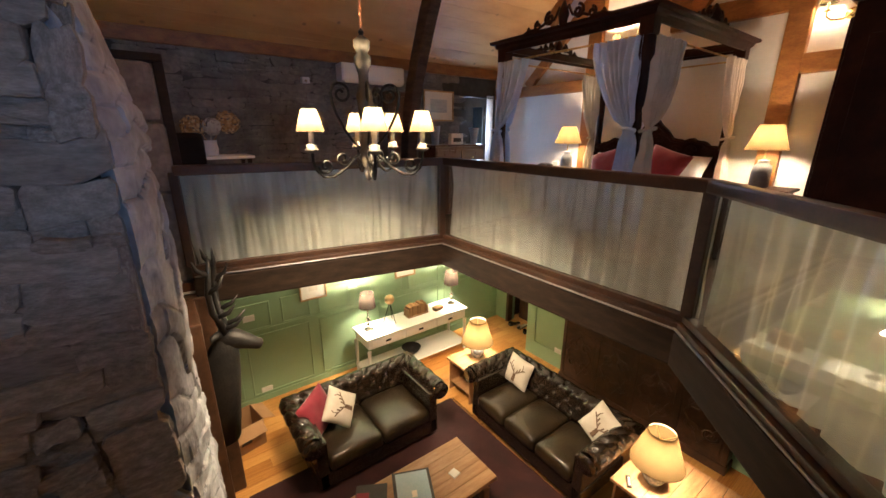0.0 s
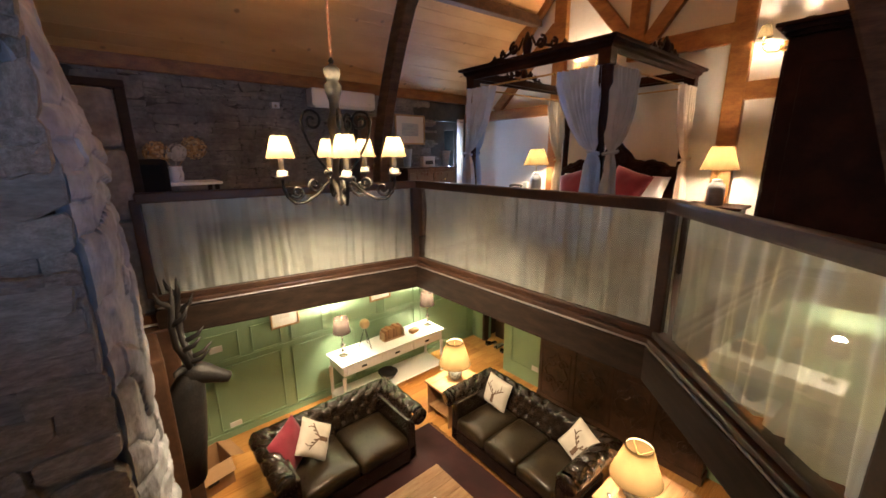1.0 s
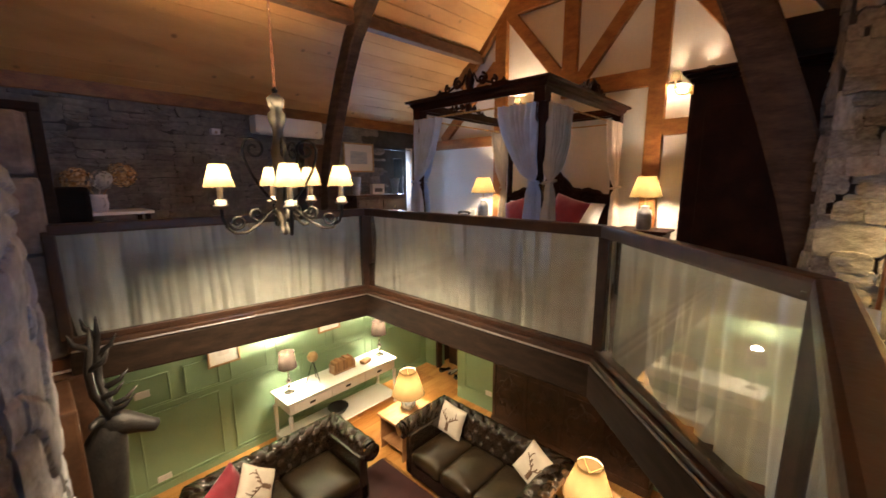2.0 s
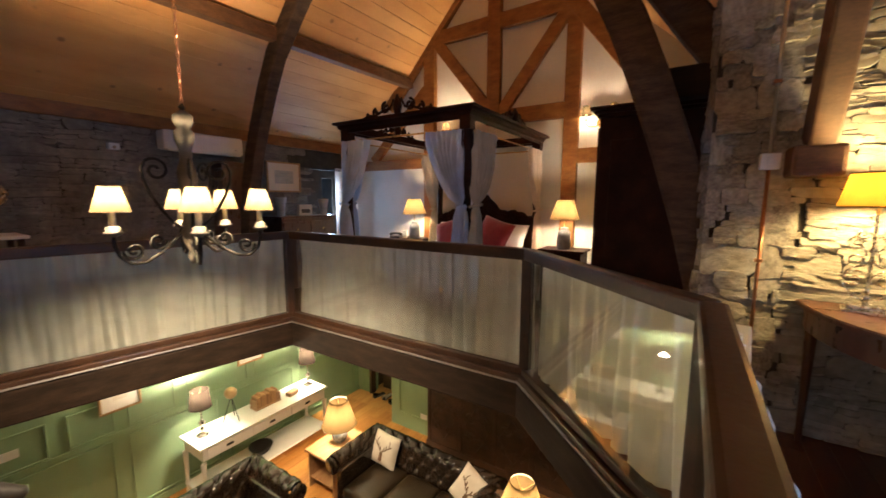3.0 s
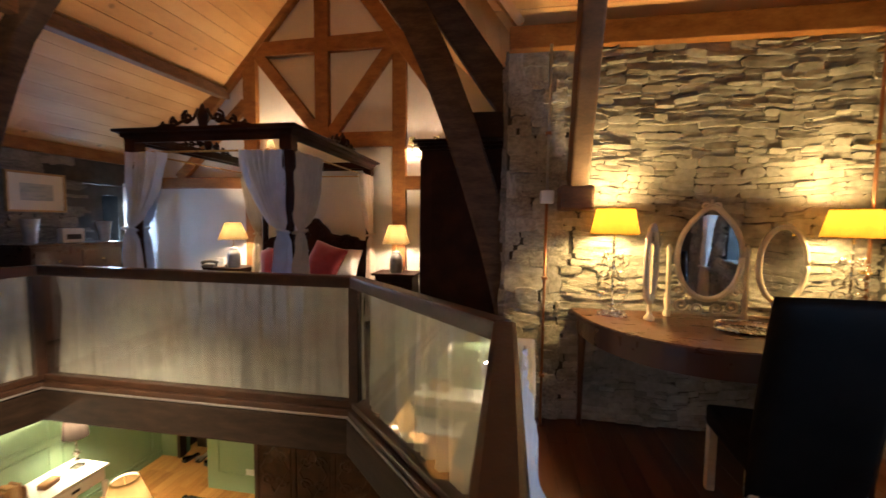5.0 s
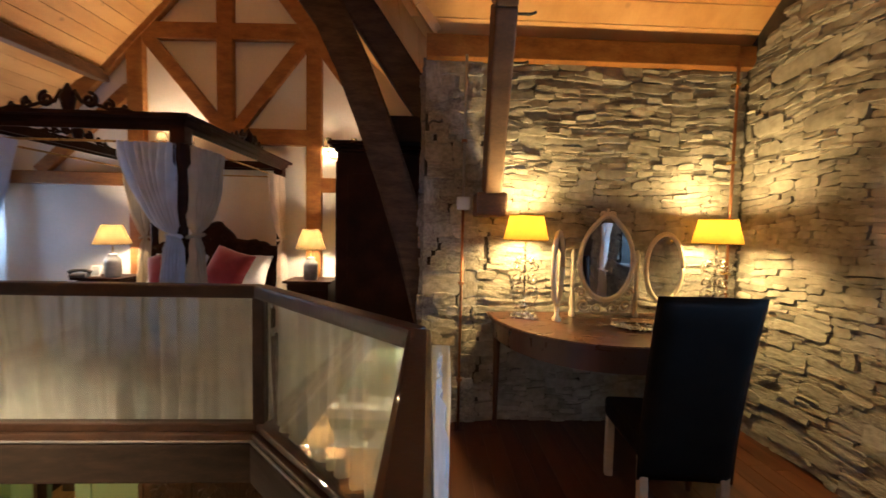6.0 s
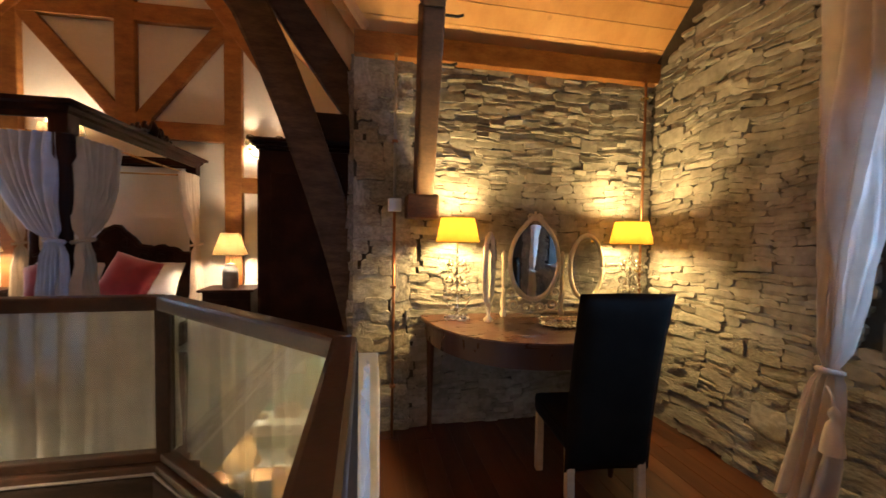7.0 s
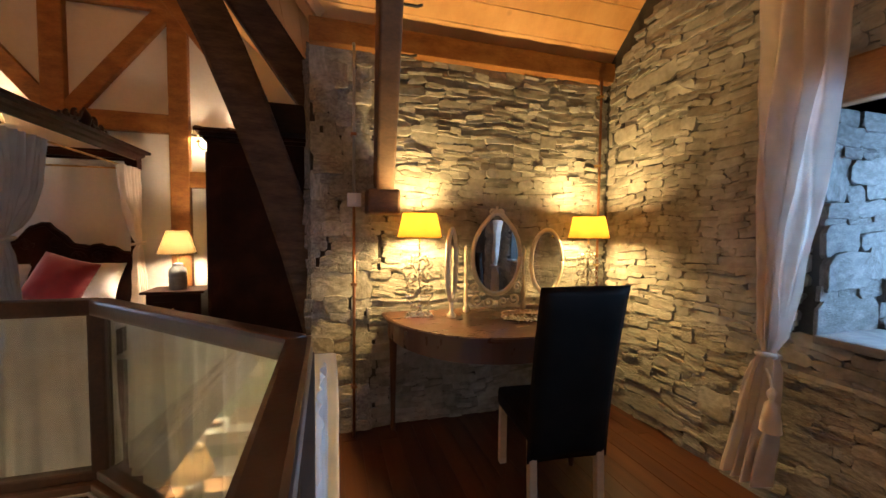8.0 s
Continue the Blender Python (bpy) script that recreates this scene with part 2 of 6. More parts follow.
    gilt=material("pale gilt frame", [(0.34, 0.20, 0.08), (0.52, 0.36, 0.18)], 14, 0.4, metal=0.5, bump=0.2),
    dried=material("dried hydrangea petals", [(0.36, 0.18, 0.06), (0.58, 0.36, 0.14), (0.72, 0.54, 0.30)], 20, 0.9, bump=0.3, island=0.5),
    cardboard=material("brown cardboard", [(0.30, 0.165, 0.07), (0.38, 0.22, 0.10)], 5, 0.8, bump=0.1, bump_scale=60),
    book=material("tan leather book spines", [(0.24, 0.11, 0.04), (0.38, 0.20, 0.08)], 10, 0.5, bump=0.2, island=0.5),
    dark_void=material("dark painted hallway", [(0.03, 0.014, 0.008), (0.06, 0.03, 0.018)], 3, 0.8, bump=0.1),
    # base colour imitates the sky mirrored in a glossy surface
    screen=material("glossy cover coloured as sky reflection", [(0.34, 0.50, 0.62), (0.48, 0.63, 0.74)], 3, 0.15, bump=0.02, coat=0.5),
    charcoal=material("charcoal card", [(0.035, 0.033, 0.033), (0.07, 0.067, 0.065)], 6, 0.6, bump=0.05),
    mirror=material("mirror silvering", [(0.80, 0.82, 0.82), (0.84, 0.86, 0.86)], 2, 0.13, metal=1.0, bump=0.0),
    sheer=cloth("sheer cream voile", (0.93, 0.92, 0.87), 0.5, 40, 0.98),
    # blue strengthened to carry the daylight on the bed drapes
    drape_blue=cloth("pale blue-grey drape, bluer for daylight", (0.62, 0.71, 0.86), 0.3, 300),
    drape_beige=cloth("beige drape lining", (0.54, 0.46, 0.33), 0.3, 300),
    drape_cream=cloth("cream drape", (0.84, 0.74, 0.65), 0.35, 300),
    # pale colour imitates the glare inside the shade top
    lining=cloth("pale shade band for lamp glare", (0.62, 0.54, 0.42), 0.7, 350),
    shade=cloth("cream linen lampshade", (0.060, 0.040, 0.0165), 0.62, 350),
    shade_amber=cloth("amber parchment lampshade", (0.078, 0.040, 0.0042), 0.62, 200),
    shade_small=cloth("small ivory candle shade", (0.0175, 0.0128, 0.0070), 0.6, 350),
    shade_taupe=cloth("taupe pleated lampshade", (0.0105, 0.0078, 0.0060), 0.5, 260),
    glass=pane_glass("clear balustrade glass", 0.10),
    daylight=glow("dusk sky beyond the glass", (0.25, 0.50, 0.95), 0.9),
)
mn = M["mirror"].node_tree.nodes["Principled BSDF"]
mn.inputs["Roughness"].default_value = 0.02
for link in list(mn.inputs["Roughness"].links):
    M["mirror"].node_tree.links.remove(link)


# ---- building blocks ----
def thing(name, label, category, m=None, group="", kind=""):
    ob = new(name)
    ob.matrix_world = m or Matrix()
    return tagged(ob, label, category, group, kind)


def part(name, bm, mat, parent=None, label="", smooth=False):
    me = bpy.data.meshes.new(name)
    bm.to_mesh(me)
    bm.free()
    me.materials.append(M[mat] if isinstance(mat, str) else mat)
    if smooth:
        me.polygons.foreach_set("use_smooth", [True] * len(me.polygons))
    ob = new(name, me)
    if parent:
        ob.parent = parent
    return tagged(ob, label)


def solid(name, bm, mat, label, category, kind="", smooth=False, group=""):
    return tagged(part(name, bm, mat, None, "", smooth), label, category, group, kind)


def box(lo, hi, bevel=0.0, bm=None, m=None):
    """A box between two corners, with rounded edges."""
    b = bmesh.new()
    bmesh.ops.create_cube(b, size=1)
    s = [hi[i] - lo[i] for i in range(3)]
    bmesh.ops.transform(b, verts=b.verts, matrix=Matrix.Translation([(hi[i] + lo[i]) / 2 for i in range(3)]) @ Matrix.Diagonal((*s, 1)))
    if bevel:
        bmesh.ops.bevel(b, geom=b.edges, offset=min(bevel, min(abs(v) for v in s) * 0.45), segments=2, profile=0.6, affect="EDGES")
    if m:
        bmesh.ops.transform(b, verts=b.verts, matrix=m)
    return merge(bm, b)


def merge(bm, b):
    if bm is None:
        return b
    me = bpy.data.meshes.new("tmp")
    b.to_mesh(me)
    b.free()
    bm.from_mesh(me)
    bpy.data.meshes.remove(me)
    return bm


def beam(a, b, w, h, bevel=0.012, bm=None, up=(0, 0, 1)):
    """A timber of section w by h from a to b."""
    a, b = Vector(a), Vector(b)
    d = (b - a)
    y = d.normalized()
    x = y.cross(Vector(up)).normalized()
    z = x.cross(y)
    m = Matrix((x, y, z)).transposed().to_4x4()
    m.translation = a
    return box((-w / 2, 0, -h / 2), (w / 2, d.length, h / 2), bevel, bm, m)


def lathe(profile, seg=24, bm=None, m=None):
    """A turned shape from (radius, height) pairs."""
    b = bmesh.new()
    rings = []
    for r, z in profile:
        rings.append([b.verts.new((max(r, 0.0004) * math.cos(2 * math.pi * i / seg), max(r, 0.0004) * math.sin(2 * math.pi * i / seg), z)) for i in range(seg)])
    for p, q in zip(rings, rings[1:]):
        for i in range(seg):
            b.faces.new((p[i], p[(i + 1) % seg], q[(i + 1) % seg], q[i]))
    if m:
        bmesh.ops.transform(b, verts=b.verts, matrix=m)
    return merge(bm, b)


def tube(points, r, seg=8, bm=None, m=None, radii=None):
    """A round bar along points."""
    b = bmesh.new()
    pts = [Vector(p) for p in points]
    rings, nrm = [], None
    for i, p in enumerate(pts):
        d = (pts[min(i + 1, len(pts) - 1)] - pts[max(i - 1, 0)]).normalized()
        if nrm is None:
            nrm = d.orthogonal().normalized()
        nrm = (nrm - d * nrm.dot(d)).normalized()
        o = d.cross(nrm)
        rr = radii[i] if radii else r
        rings.append([b.verts.new(p + rr * (math.cos(2 * math.pi * k / seg) * nrm + math.sin(2 * math.pi * k / seg) * o)) for k in range(seg)])
    for p, q in zip(rings, rings[1:]):
        for i in range(seg):
            b.faces.new((p[i], p[(i + 1) % seg], q[(i + 1) % seg], q[i]))
    b.faces.new(rings[0][::-1])
    b.faces.new(rings[-1])
    if m:
        bmesh.ops.transform(b, verts=b.verts, matrix=m)
    return merge(bm, b)


def sheet(fn, nu, nv, bm=None):
    """A surface from fn(u, v), u and v from 0 to 1."""
    b = bmesh.new()
    vs = [[b.verts.new(fn(i / nu, j / nv)) for j in range(nv + 1)] for i in range(nu + 1)]
    for i in range(nu):
        for j in range(nv):
            b.faces.new((vs[i][j], vs[i + 1][j], vs[i + 1][j + 1], vs[i][j + 1]))
    return merge(bm, b)


def prism(poly, z0, z1, bm=None):
    """A slab with the outline poly (x, y), from z0 to z1."""
    b = bmesh.new()
    lo = [b.verts.new((x, y, z0)) for x, y in poly]
    hi = [b.verts.new((x, y, z1)) for x, y in poly]
    n = len(poly)
    b.faces.new(lo[::-1])
    b.faces.new(hi)
    for i in range(n):
        b.faces.new((lo[i], lo[(i + 1) % n], hi[(i + 1) % n], hi[i]))
    bmesh.ops.recalc_face_normals(b, faces=b.faces)
    return merge(bm, b)


# ---- plan ----
LOFT, CEIL, RAIL = 2.45, 2.355, 3.51
WALL_W, WALL_N, WALL_D, WALL_E = -4.75, 6.16, 3.93, 3.13
BAY_E, SOUTH = 0.80, -2.4
RIDGE_X, RIDGE_Z, RIDGE_Y = -1.60, 7.5, 1.5
WELL = [(-2.95, 3.62), (-0.235, 3.63), (0.815, 2.60), (0.815, -0.30), (-3.63, -0.30), (-3.40, 1.055)]


# ---- structure ----
def slab_with_hole(z0, z1, hole, name, mat, label, category):
    """The storey's slab round the open well, in four butted pieces."""
    bm = bmesh.new()
    x0, x1, y0, y1 = WALL_W - 0.06, WALL_E + 0.08, SOUTH, WALL_N
    (ax, ay), (bx, by), (cx, cy), (dx, dy), (ex, ey), (fx, fy) = hole
    for poly in ([(x0, y1), (x0, ay), (ax, ay), (bx, by), (bx, y1)],
                 [(bx, y1), (bx, by), (cx, cy), (x1, cy), (x1, y1)],
                 [(cx, cy), (dx, dy), (x1, dy), (x1, cy)],
                 [(x0, dy), (x1, dy), (x1, y0), (x0, y0)],
                 [(x0, ay), (x0, ey), (ex, ey), (fx, fy), (ax, ay)]):
        prism(poly, z0, z1, bm)
    return solid(name, bm, mat, label, category, "structure")


ground_floor = solid("floor", box((WALL_W - 0.4, SOUTH - 0.3, -0.2), (WALL_E + 0.4, WALL_N + 1.6, -0.004)), "pine_floor", "honey-coloured pine boards of the ground floor", "floor", "structure")
loft_slab = slab_with_hole(CEIL + 0.004, LOFT - 0.004, WELL, "loft_floor", "loft_floor", "red-brown boarded loft floor round the open well", "floor")
slab_with_hole(CEIL - 0.02, CEIL, WELL, "ceiling", "ivory", "ivory ceiling under the loft", "ceiling")

wall_west = solid("wall_west", box((WALL_W - 0.5, SOUTH - 0.3, LOFT), (WALL_W - 0.05, 5.0, 4.90)), "joint", "rough grey slate eaves wall", "wall", "structure")
box_w = bmesh.new()
box((WALL_W - 0.5, 5.0, LOFT), (WALL_W - 0.05, 5.64, 4.80), 0, box_w)
box((WALL_W - 0.5, 5.64, LOFT), (WALL_W - 0.05, 5.86, 3.40), 0, box_w)
box((WALL_W - 0.5, 5.64, 4.22), (WALL_W - 0.05, 5.86, 4.80), 0, box_w)
box((WALL_W - 0.5, 5.86, LOFT), (WALL_W - 0.05, WALL_N + 0.4, 4.80), 0, box_w)
solid("wall_west_corner", box_w, "joint", "slate wall round a small deep window", "wall", "structure")
wall_green = solid("wall_green", box((WALL_W - 0.5, SOUTH - 0.3, 0), (WALL_W, WALL_N + 0.4, CEIL)), "green", "sage green panelled wall", "wall", "structure")
gable = bmesh.new()
prism([(WALL_W - 0.3, LOFT), (BAY_E + 0.6, LOFT), (BAY_E + 0.6, 5.5), (RIDGE_X, 7.8), (-3.2, 6.0), (WALL_W - 0.3, 4.95)], 0, 0.3, gable)
bmesh.ops.transform(gable, verts=gable.verts, matrix=Matrix(((1, 0, 0, 0), (0, 0, 1, WALL_N), (0, 1, 0, 0), (0, 0, 0, 1))))
bmesh.ops.recalc_face_normals(gable, faces=gable.faces)
wall_north = solid("wall_north", gable, "plaster", "white plastered gable wall between oak frame timbers", "wall", "structure")
low_n = bmesh.new()
box((WALL_W, 6.36, 0), (-4.40, 6.56, CEIL), 0, low_n)
box((-4.40, 6.36, 2.02), (-3.40, 6.56, CEIL), 0, low_n)
box((-3.40, 5.80, 0), (WALL_E, 6.56, CEIL), 0, low_n)
solid("wall_hall", low_n, "green", "sage green end wall with an open doorway", "wall", "structure")
hall = bmesh.new()
box((-4.6, 7.5, 0), (-3.2, 7.6, 2.3), 0, hall)
box((-4.6, 6.57, 0), (-4.5, 7.5, 2.3), 0, hall)
box((-3.3, 6.57, 0), (-3.2, 7.5, 2.3), 0, hall)
solid("wall_passage", hall, "dark_void", "dark brown walls of the passage behind the doorway", "wall", "structure")
solid("wall_dressing", box((BAY_E, WALL_D + 0.06, LOFT), (WALL_E + 0.4, WALL_D + 0.45, 5.25)), "joint", "rough slate wall behind the dressing table", "wall", "structure")
solid("wall_bay_east", box((BAY_E + 0.06, WALL_D + 0.45, LOFT), (BAY_E + 0.5, WALL_N, 5.3)), "plaster", "side wall of the bed bay", "wall", "structure")
we = bmesh.new()
WIN_Y0, WIN_Y1, WIN_Z0, WIN_Z1 = 1.25, 2.45, 3.38, 4.46
X0, X1 = WALL_E + 0.06, WALL_E + 0.8
box((X0, WIN_Y1, LOFT), (X1, WALL_D + 0.45, 5.2), 0, we)
box((X0, WIN_Y0, LOFT), (X1, WIN_Y1, WIN_Z0), 0, we)
box((X0, WIN_Y0, WIN_Z1), (X1, WIN_Y1, 5.2), 0, we)
box((X0, SOUTH - 0.3, LOFT), (X1, WIN_Y0, 5.2), 0, we)
g2 = bmesh.new()
prism([(SOUTH - 0.3, 5.2), (WALL_D + 0.3, 5.2), (WALL_D - 0.3, 5.75), (RIDGE_Y, 7.7), (SOUTH - 0.3, 4.9)], X0, X1, g2)
bmesh.ops.transform(g2, verts=g2.verts, matrix=Matrix(((0, 0, 1, 0), (1, 0, 0, 0), (0, 1, 0, 0), (0, 0, 0, 1))))
bmesh.ops.recalc_face_normals(g2, faces=g2.faces)
merge(we, g2)
solid("wall_east", we, "joint", "slate gable wall with a deep window", "wall", "structure")
solid("wall_east_low", box((WALL_E, SOUTH - 0.3, 0), (WALL_E + 0.3, WALL_N, CEIL)), "green", "sage green lower side wall", "wall", "structure")
solid("wall_south", box((WALL_W, SOUTH - 0.3, 0), (WALL_E + 0.4, SOUTH, 7.6)), "plaster", "plain plastered back wall", "wall", "structure")


# roof: boarded slopes
def boards(a, b, c, d, n, name, label, thick=0.03):
    """Boards laid between the edges a-b (eaves) and d-c (ridge), joined as one ceiling."""
    a, b, c, d = map(Vector, (a, b, c, d))
    nrm = (b - a).cross(d - a).normalized()
    bm = bmesh.new()
    for i in range(n):
        t0, t1 = i / n, (i + 1) / n - 0.03 / n
        q = [a.lerp(d, t0), b.lerp(c, t0), b.lerp(c, t1), a.lerp(d, t1)]
        lo = [bm.verts.new(p) for p in q]
        hi = [bm.verts.new(p + nrm * thick) for p in q]
        bm.faces.new(lo)
        bm.faces.new(hi[::-1])
        for k in range(4):
            bm.faces.new((lo[k], lo[(k + 1) % 4], hi[(k + 1) % 4], hi[k]))
    # the decking that the boards are nailed to
    q = [a, b, c, d]
    lo = [bm.verts.new(p + nrm * (thick + 0.002)) for p in q]
    hi = [bm.verts.new(p + nrm * (thick + 0.05)) for p in q]
    bm.faces.new(lo)
    bm.faces.new(hi[::-1])
    for k in range(4):
        bm.faces.new((lo[k], lo[(k + 1) % 4], hi[(k + 1) % 4], hi[k]))
    bmesh.ops.recalc_face_normals(bm, faces=bm.faces)
    return solid(name, bm, "pine", label, "ceiling", "structure")


S = SOUTH - 0.2
boards((WALL_W - 0.2, WALL_N + .2, 4.70), (WALL_W - 0.2, S, 4.72), (-3.19, S, 5.56), (-3.19, WALL_N + .2, 5.80), 11, "ceiling_west_low", "pine-boarded lower slope of the ceiling")
boards((-3.19, WALL_N + .2, 5.80), (-3.19, S, 5.56), (RIDGE_X, S, RIDGE_Z), (RIDGE_X, WALL_N + .2, RIDGE_Z), 14, "ceiling_west_high", "pine-boarded upper slope of the ceiling")
E_Z = 5.26
boards((BAY_E + .06, 3.93, E_Z), (BAY_E + .06, WALL_N + .2, E_Z), (RIDGE_X, WALL_N + .2, RIDGE_Z), (RIDGE_X, RIDGE_Y, RIDGE_Z), 18, "ceiling_bay_east", "pine-boarded slope over the bed bay")
boards((WALL_E + .4, WALL_D + 0.06, 5.255), (BAY_E, WALL_D + 0.06, 5.255), (RIDGE_X, RIDGE_Y, RIDGE_Z), (WALL_E + .4, RIDGE_Y, RIDGE_Z), 22, "ceiling_wing_north", "pine-boarded slope over the dressing corner")
boards((RIDGE_X, S, RIDGE_Z - 2.4), (WALL_E + .4, S, RIDGE_Z - 2.4), (WALL_E + .4, RIDGE_Y, RIDGE_Z), (RIDGE_X, RIDGE_Y, RIDGE_Z), 26, "ceiling_wing_south", "pine-boarded slope over the walkway")
solid("trim_wallplate_dressing", box((BAY_E, WALL_D - 0.04, 5.10), (WALL_E + 0.05, WALL_D + 0.06, 5.255), 0.008), "oak", "orange wall plate beam under the boards", "beam", "structure")
solid("trim_wallplate_west", box((WALL_W - 0.05, SOUTH, 4.68), (WALL_W + 0.03, WALL_N, 4.83), 0.01), "oak", "orange wall plate along the eaves", "beam", "structure")


# gable frame
gf = thing("gable_frame", "orange-brown oak timber frame of posts, braces and rails", "timber frame", kind="structure")
Y = WALL_N - 0.035
for name, a, b, w in [("post", (-2.805, Y, LOFT), (-2.805, Y, 6.35), .20), ("post", (-1.72, Y, 4.98), (-1.72, Y, 7.35), .20), ("post", (-0.63, Y, LOFT), (-0.63, Y, 6.40), .19),
                      ("rail", (-2.72, Y + .004, 6.25), (-0.70, Y + .004, 6.29), .20), ("rail", (WALL_W, Y + .004, 4.43), (-2.90, Y + .004, 4.43), .16), ("rail", (-0.54, Y + .004, 4.415), (0.8, Y + .004, 4.415), .18),
                      ("rail", (-1.82, Y + .004, 5.00), (-0.72, Y + .004, 5.00), .20), ("brace", (-2.70, Y + .008, 6.22), (-1.80, Y + .008, 5.13), .16), ("brace", (-0.72, Y + .008, 6.22), (-1.64, Y + .008, 5.02), .16),
                      ("brace", (-4.0, Y + .008, 4.50), (-2.88, Y + .008, 5.55), .15),
                      ("rafter", (-3.62, Y - .006, 5.34), (-1.55, Y - .006, 7.60), .19), ("rafter", (0.42, Y - .006, 4.90), (-1.65, Y - .006, 7.58), .19)]:
    part(name, beam(a, b, w, 0.09, 0.012, up=(0, 1, 0)), "oak", gf)

# main truss, dark
truss = thing("roof_truss", "dark-stained heavy roof truss with curved blades", "roof truss", kind="structure")
TY = 4.06


def curved(points, w, h, name, parent, mat="truss"):
    """A bent timber along points in the plane y = const, section w (in plane) by h."""
    pts = [Vector(p) for p in points]
    b = bmesh.new()
    rings = []
    for i, p in enumerate(pts):
        d = (pts[min(i + 1, len(pts) - 1)] - pts[max(i - 1, 0)]).normalized()
        s = Vector((0, 1, 0)) if abs(d.y) < 0.6 and parent is truss else Vector((1, 0, 0))
        o = d.cross(s).normalized()
        rings.append([b.verts.new(p + x * o * w / 2 + z * s * h / 2) for x, z in ((-1, -.85), (-.85, -1), (.85, -1), (1, -.85), (1, .85), (.85, 1), (-.85, 1), (-1, .85))])
    for p, q in zip(rings, rings[1:]):
        for i in range(8):
            b.faces.new((p[i], p[(i + 1) % 8], q[(i + 1) % 8], q[i]))
    b.faces.new(rings[0][::-1])
    b.faces.new(rings[-1])
    bmesh.ops.recalc_face_normals(b, faces=b.faces)
    return part(name, b, mat, parent)


TL = 3.80
curved([(-4.05, TL, 3.0), (-4.0, TL, 3.6), (-3.92, TL, 4.04), (-3.83, TL, 4.36), (-3.67, TL, 4.74), (-3.50, TL, 5.10), (-3.30, TL, 5.45), (-2.93, TL, 5.85), (-2.30, TL, 6.5), (-1.6, TL, 7.3)], 0.20, 0.15, "blade", truss)
curved([(0.93, TY, 2.95), (0.735, TY, 3.72), (0.59, TY, 4.19), (0.42, TY, 4.68), (0.27, TY, 5.06), (0.10, TY, 5.42), (-0.25, TY, 5.90), (-1.5, TY, 7.25)], 0.25, 0.15, "blade", truss)
curved([(0.95, TY + .1, 4.62), (0.69, TY + .1, 4.97), (0.54, TY + .1, 5.19), (0.34, TY + .1, 5.48), (-0.1, TY + .1, 6.05), (-1.45, TY + .1, 7.3)], 0.22, 0.14, "rafter", truss)
part("collar", beam((0.45, TY + .1, 4.64), (0.85, TY + .1, 4.64), 0.14, 0.2), "timber", truss)
purlin = thing("purlin", "brown pine purlin under the ceiling slope", "beam", kind="structure")
part("timber", beam((-3.22, SOUTH, 5.45), (-3.22, WALL_N, 5.69), 0.12, 0.14), "beam_brown", purlin)

wing = thing("wing_truss", "brown roof truss leg standing on a stone corbel", "roof truss", kind="structure")
# brown midway between dark and lamplit faces: dressing-lamp light is in the colour
part("blade", beam((1.275, 3.84, 4.15), (1.215, 3.20, 5.07), 0.12, 0.17, 0.015, up=(0, -1, 0)), "beam_brown", wing)
part("blade", beam((1.215, 3.20, 5.07), (1.16, 1.88, 6.8), 0.12, 0.17, 0.015, up=(0, -1, 0)), "beam_brown", wing)
part("corbel", box((1.16, 3.74, 3.985), (1.375, 4.03, 4.15), 0.02), "beam_brown", wing, "squared timber corbel block")
for z, y in ((4.86, 3.40), (5.06, 3.26)):
    part("hook", tube([(1.28, y, z), (1.37, y, z), (1.40, y - .005, z + .01)], 0.008), "black_metal", wing, "black iron hook")

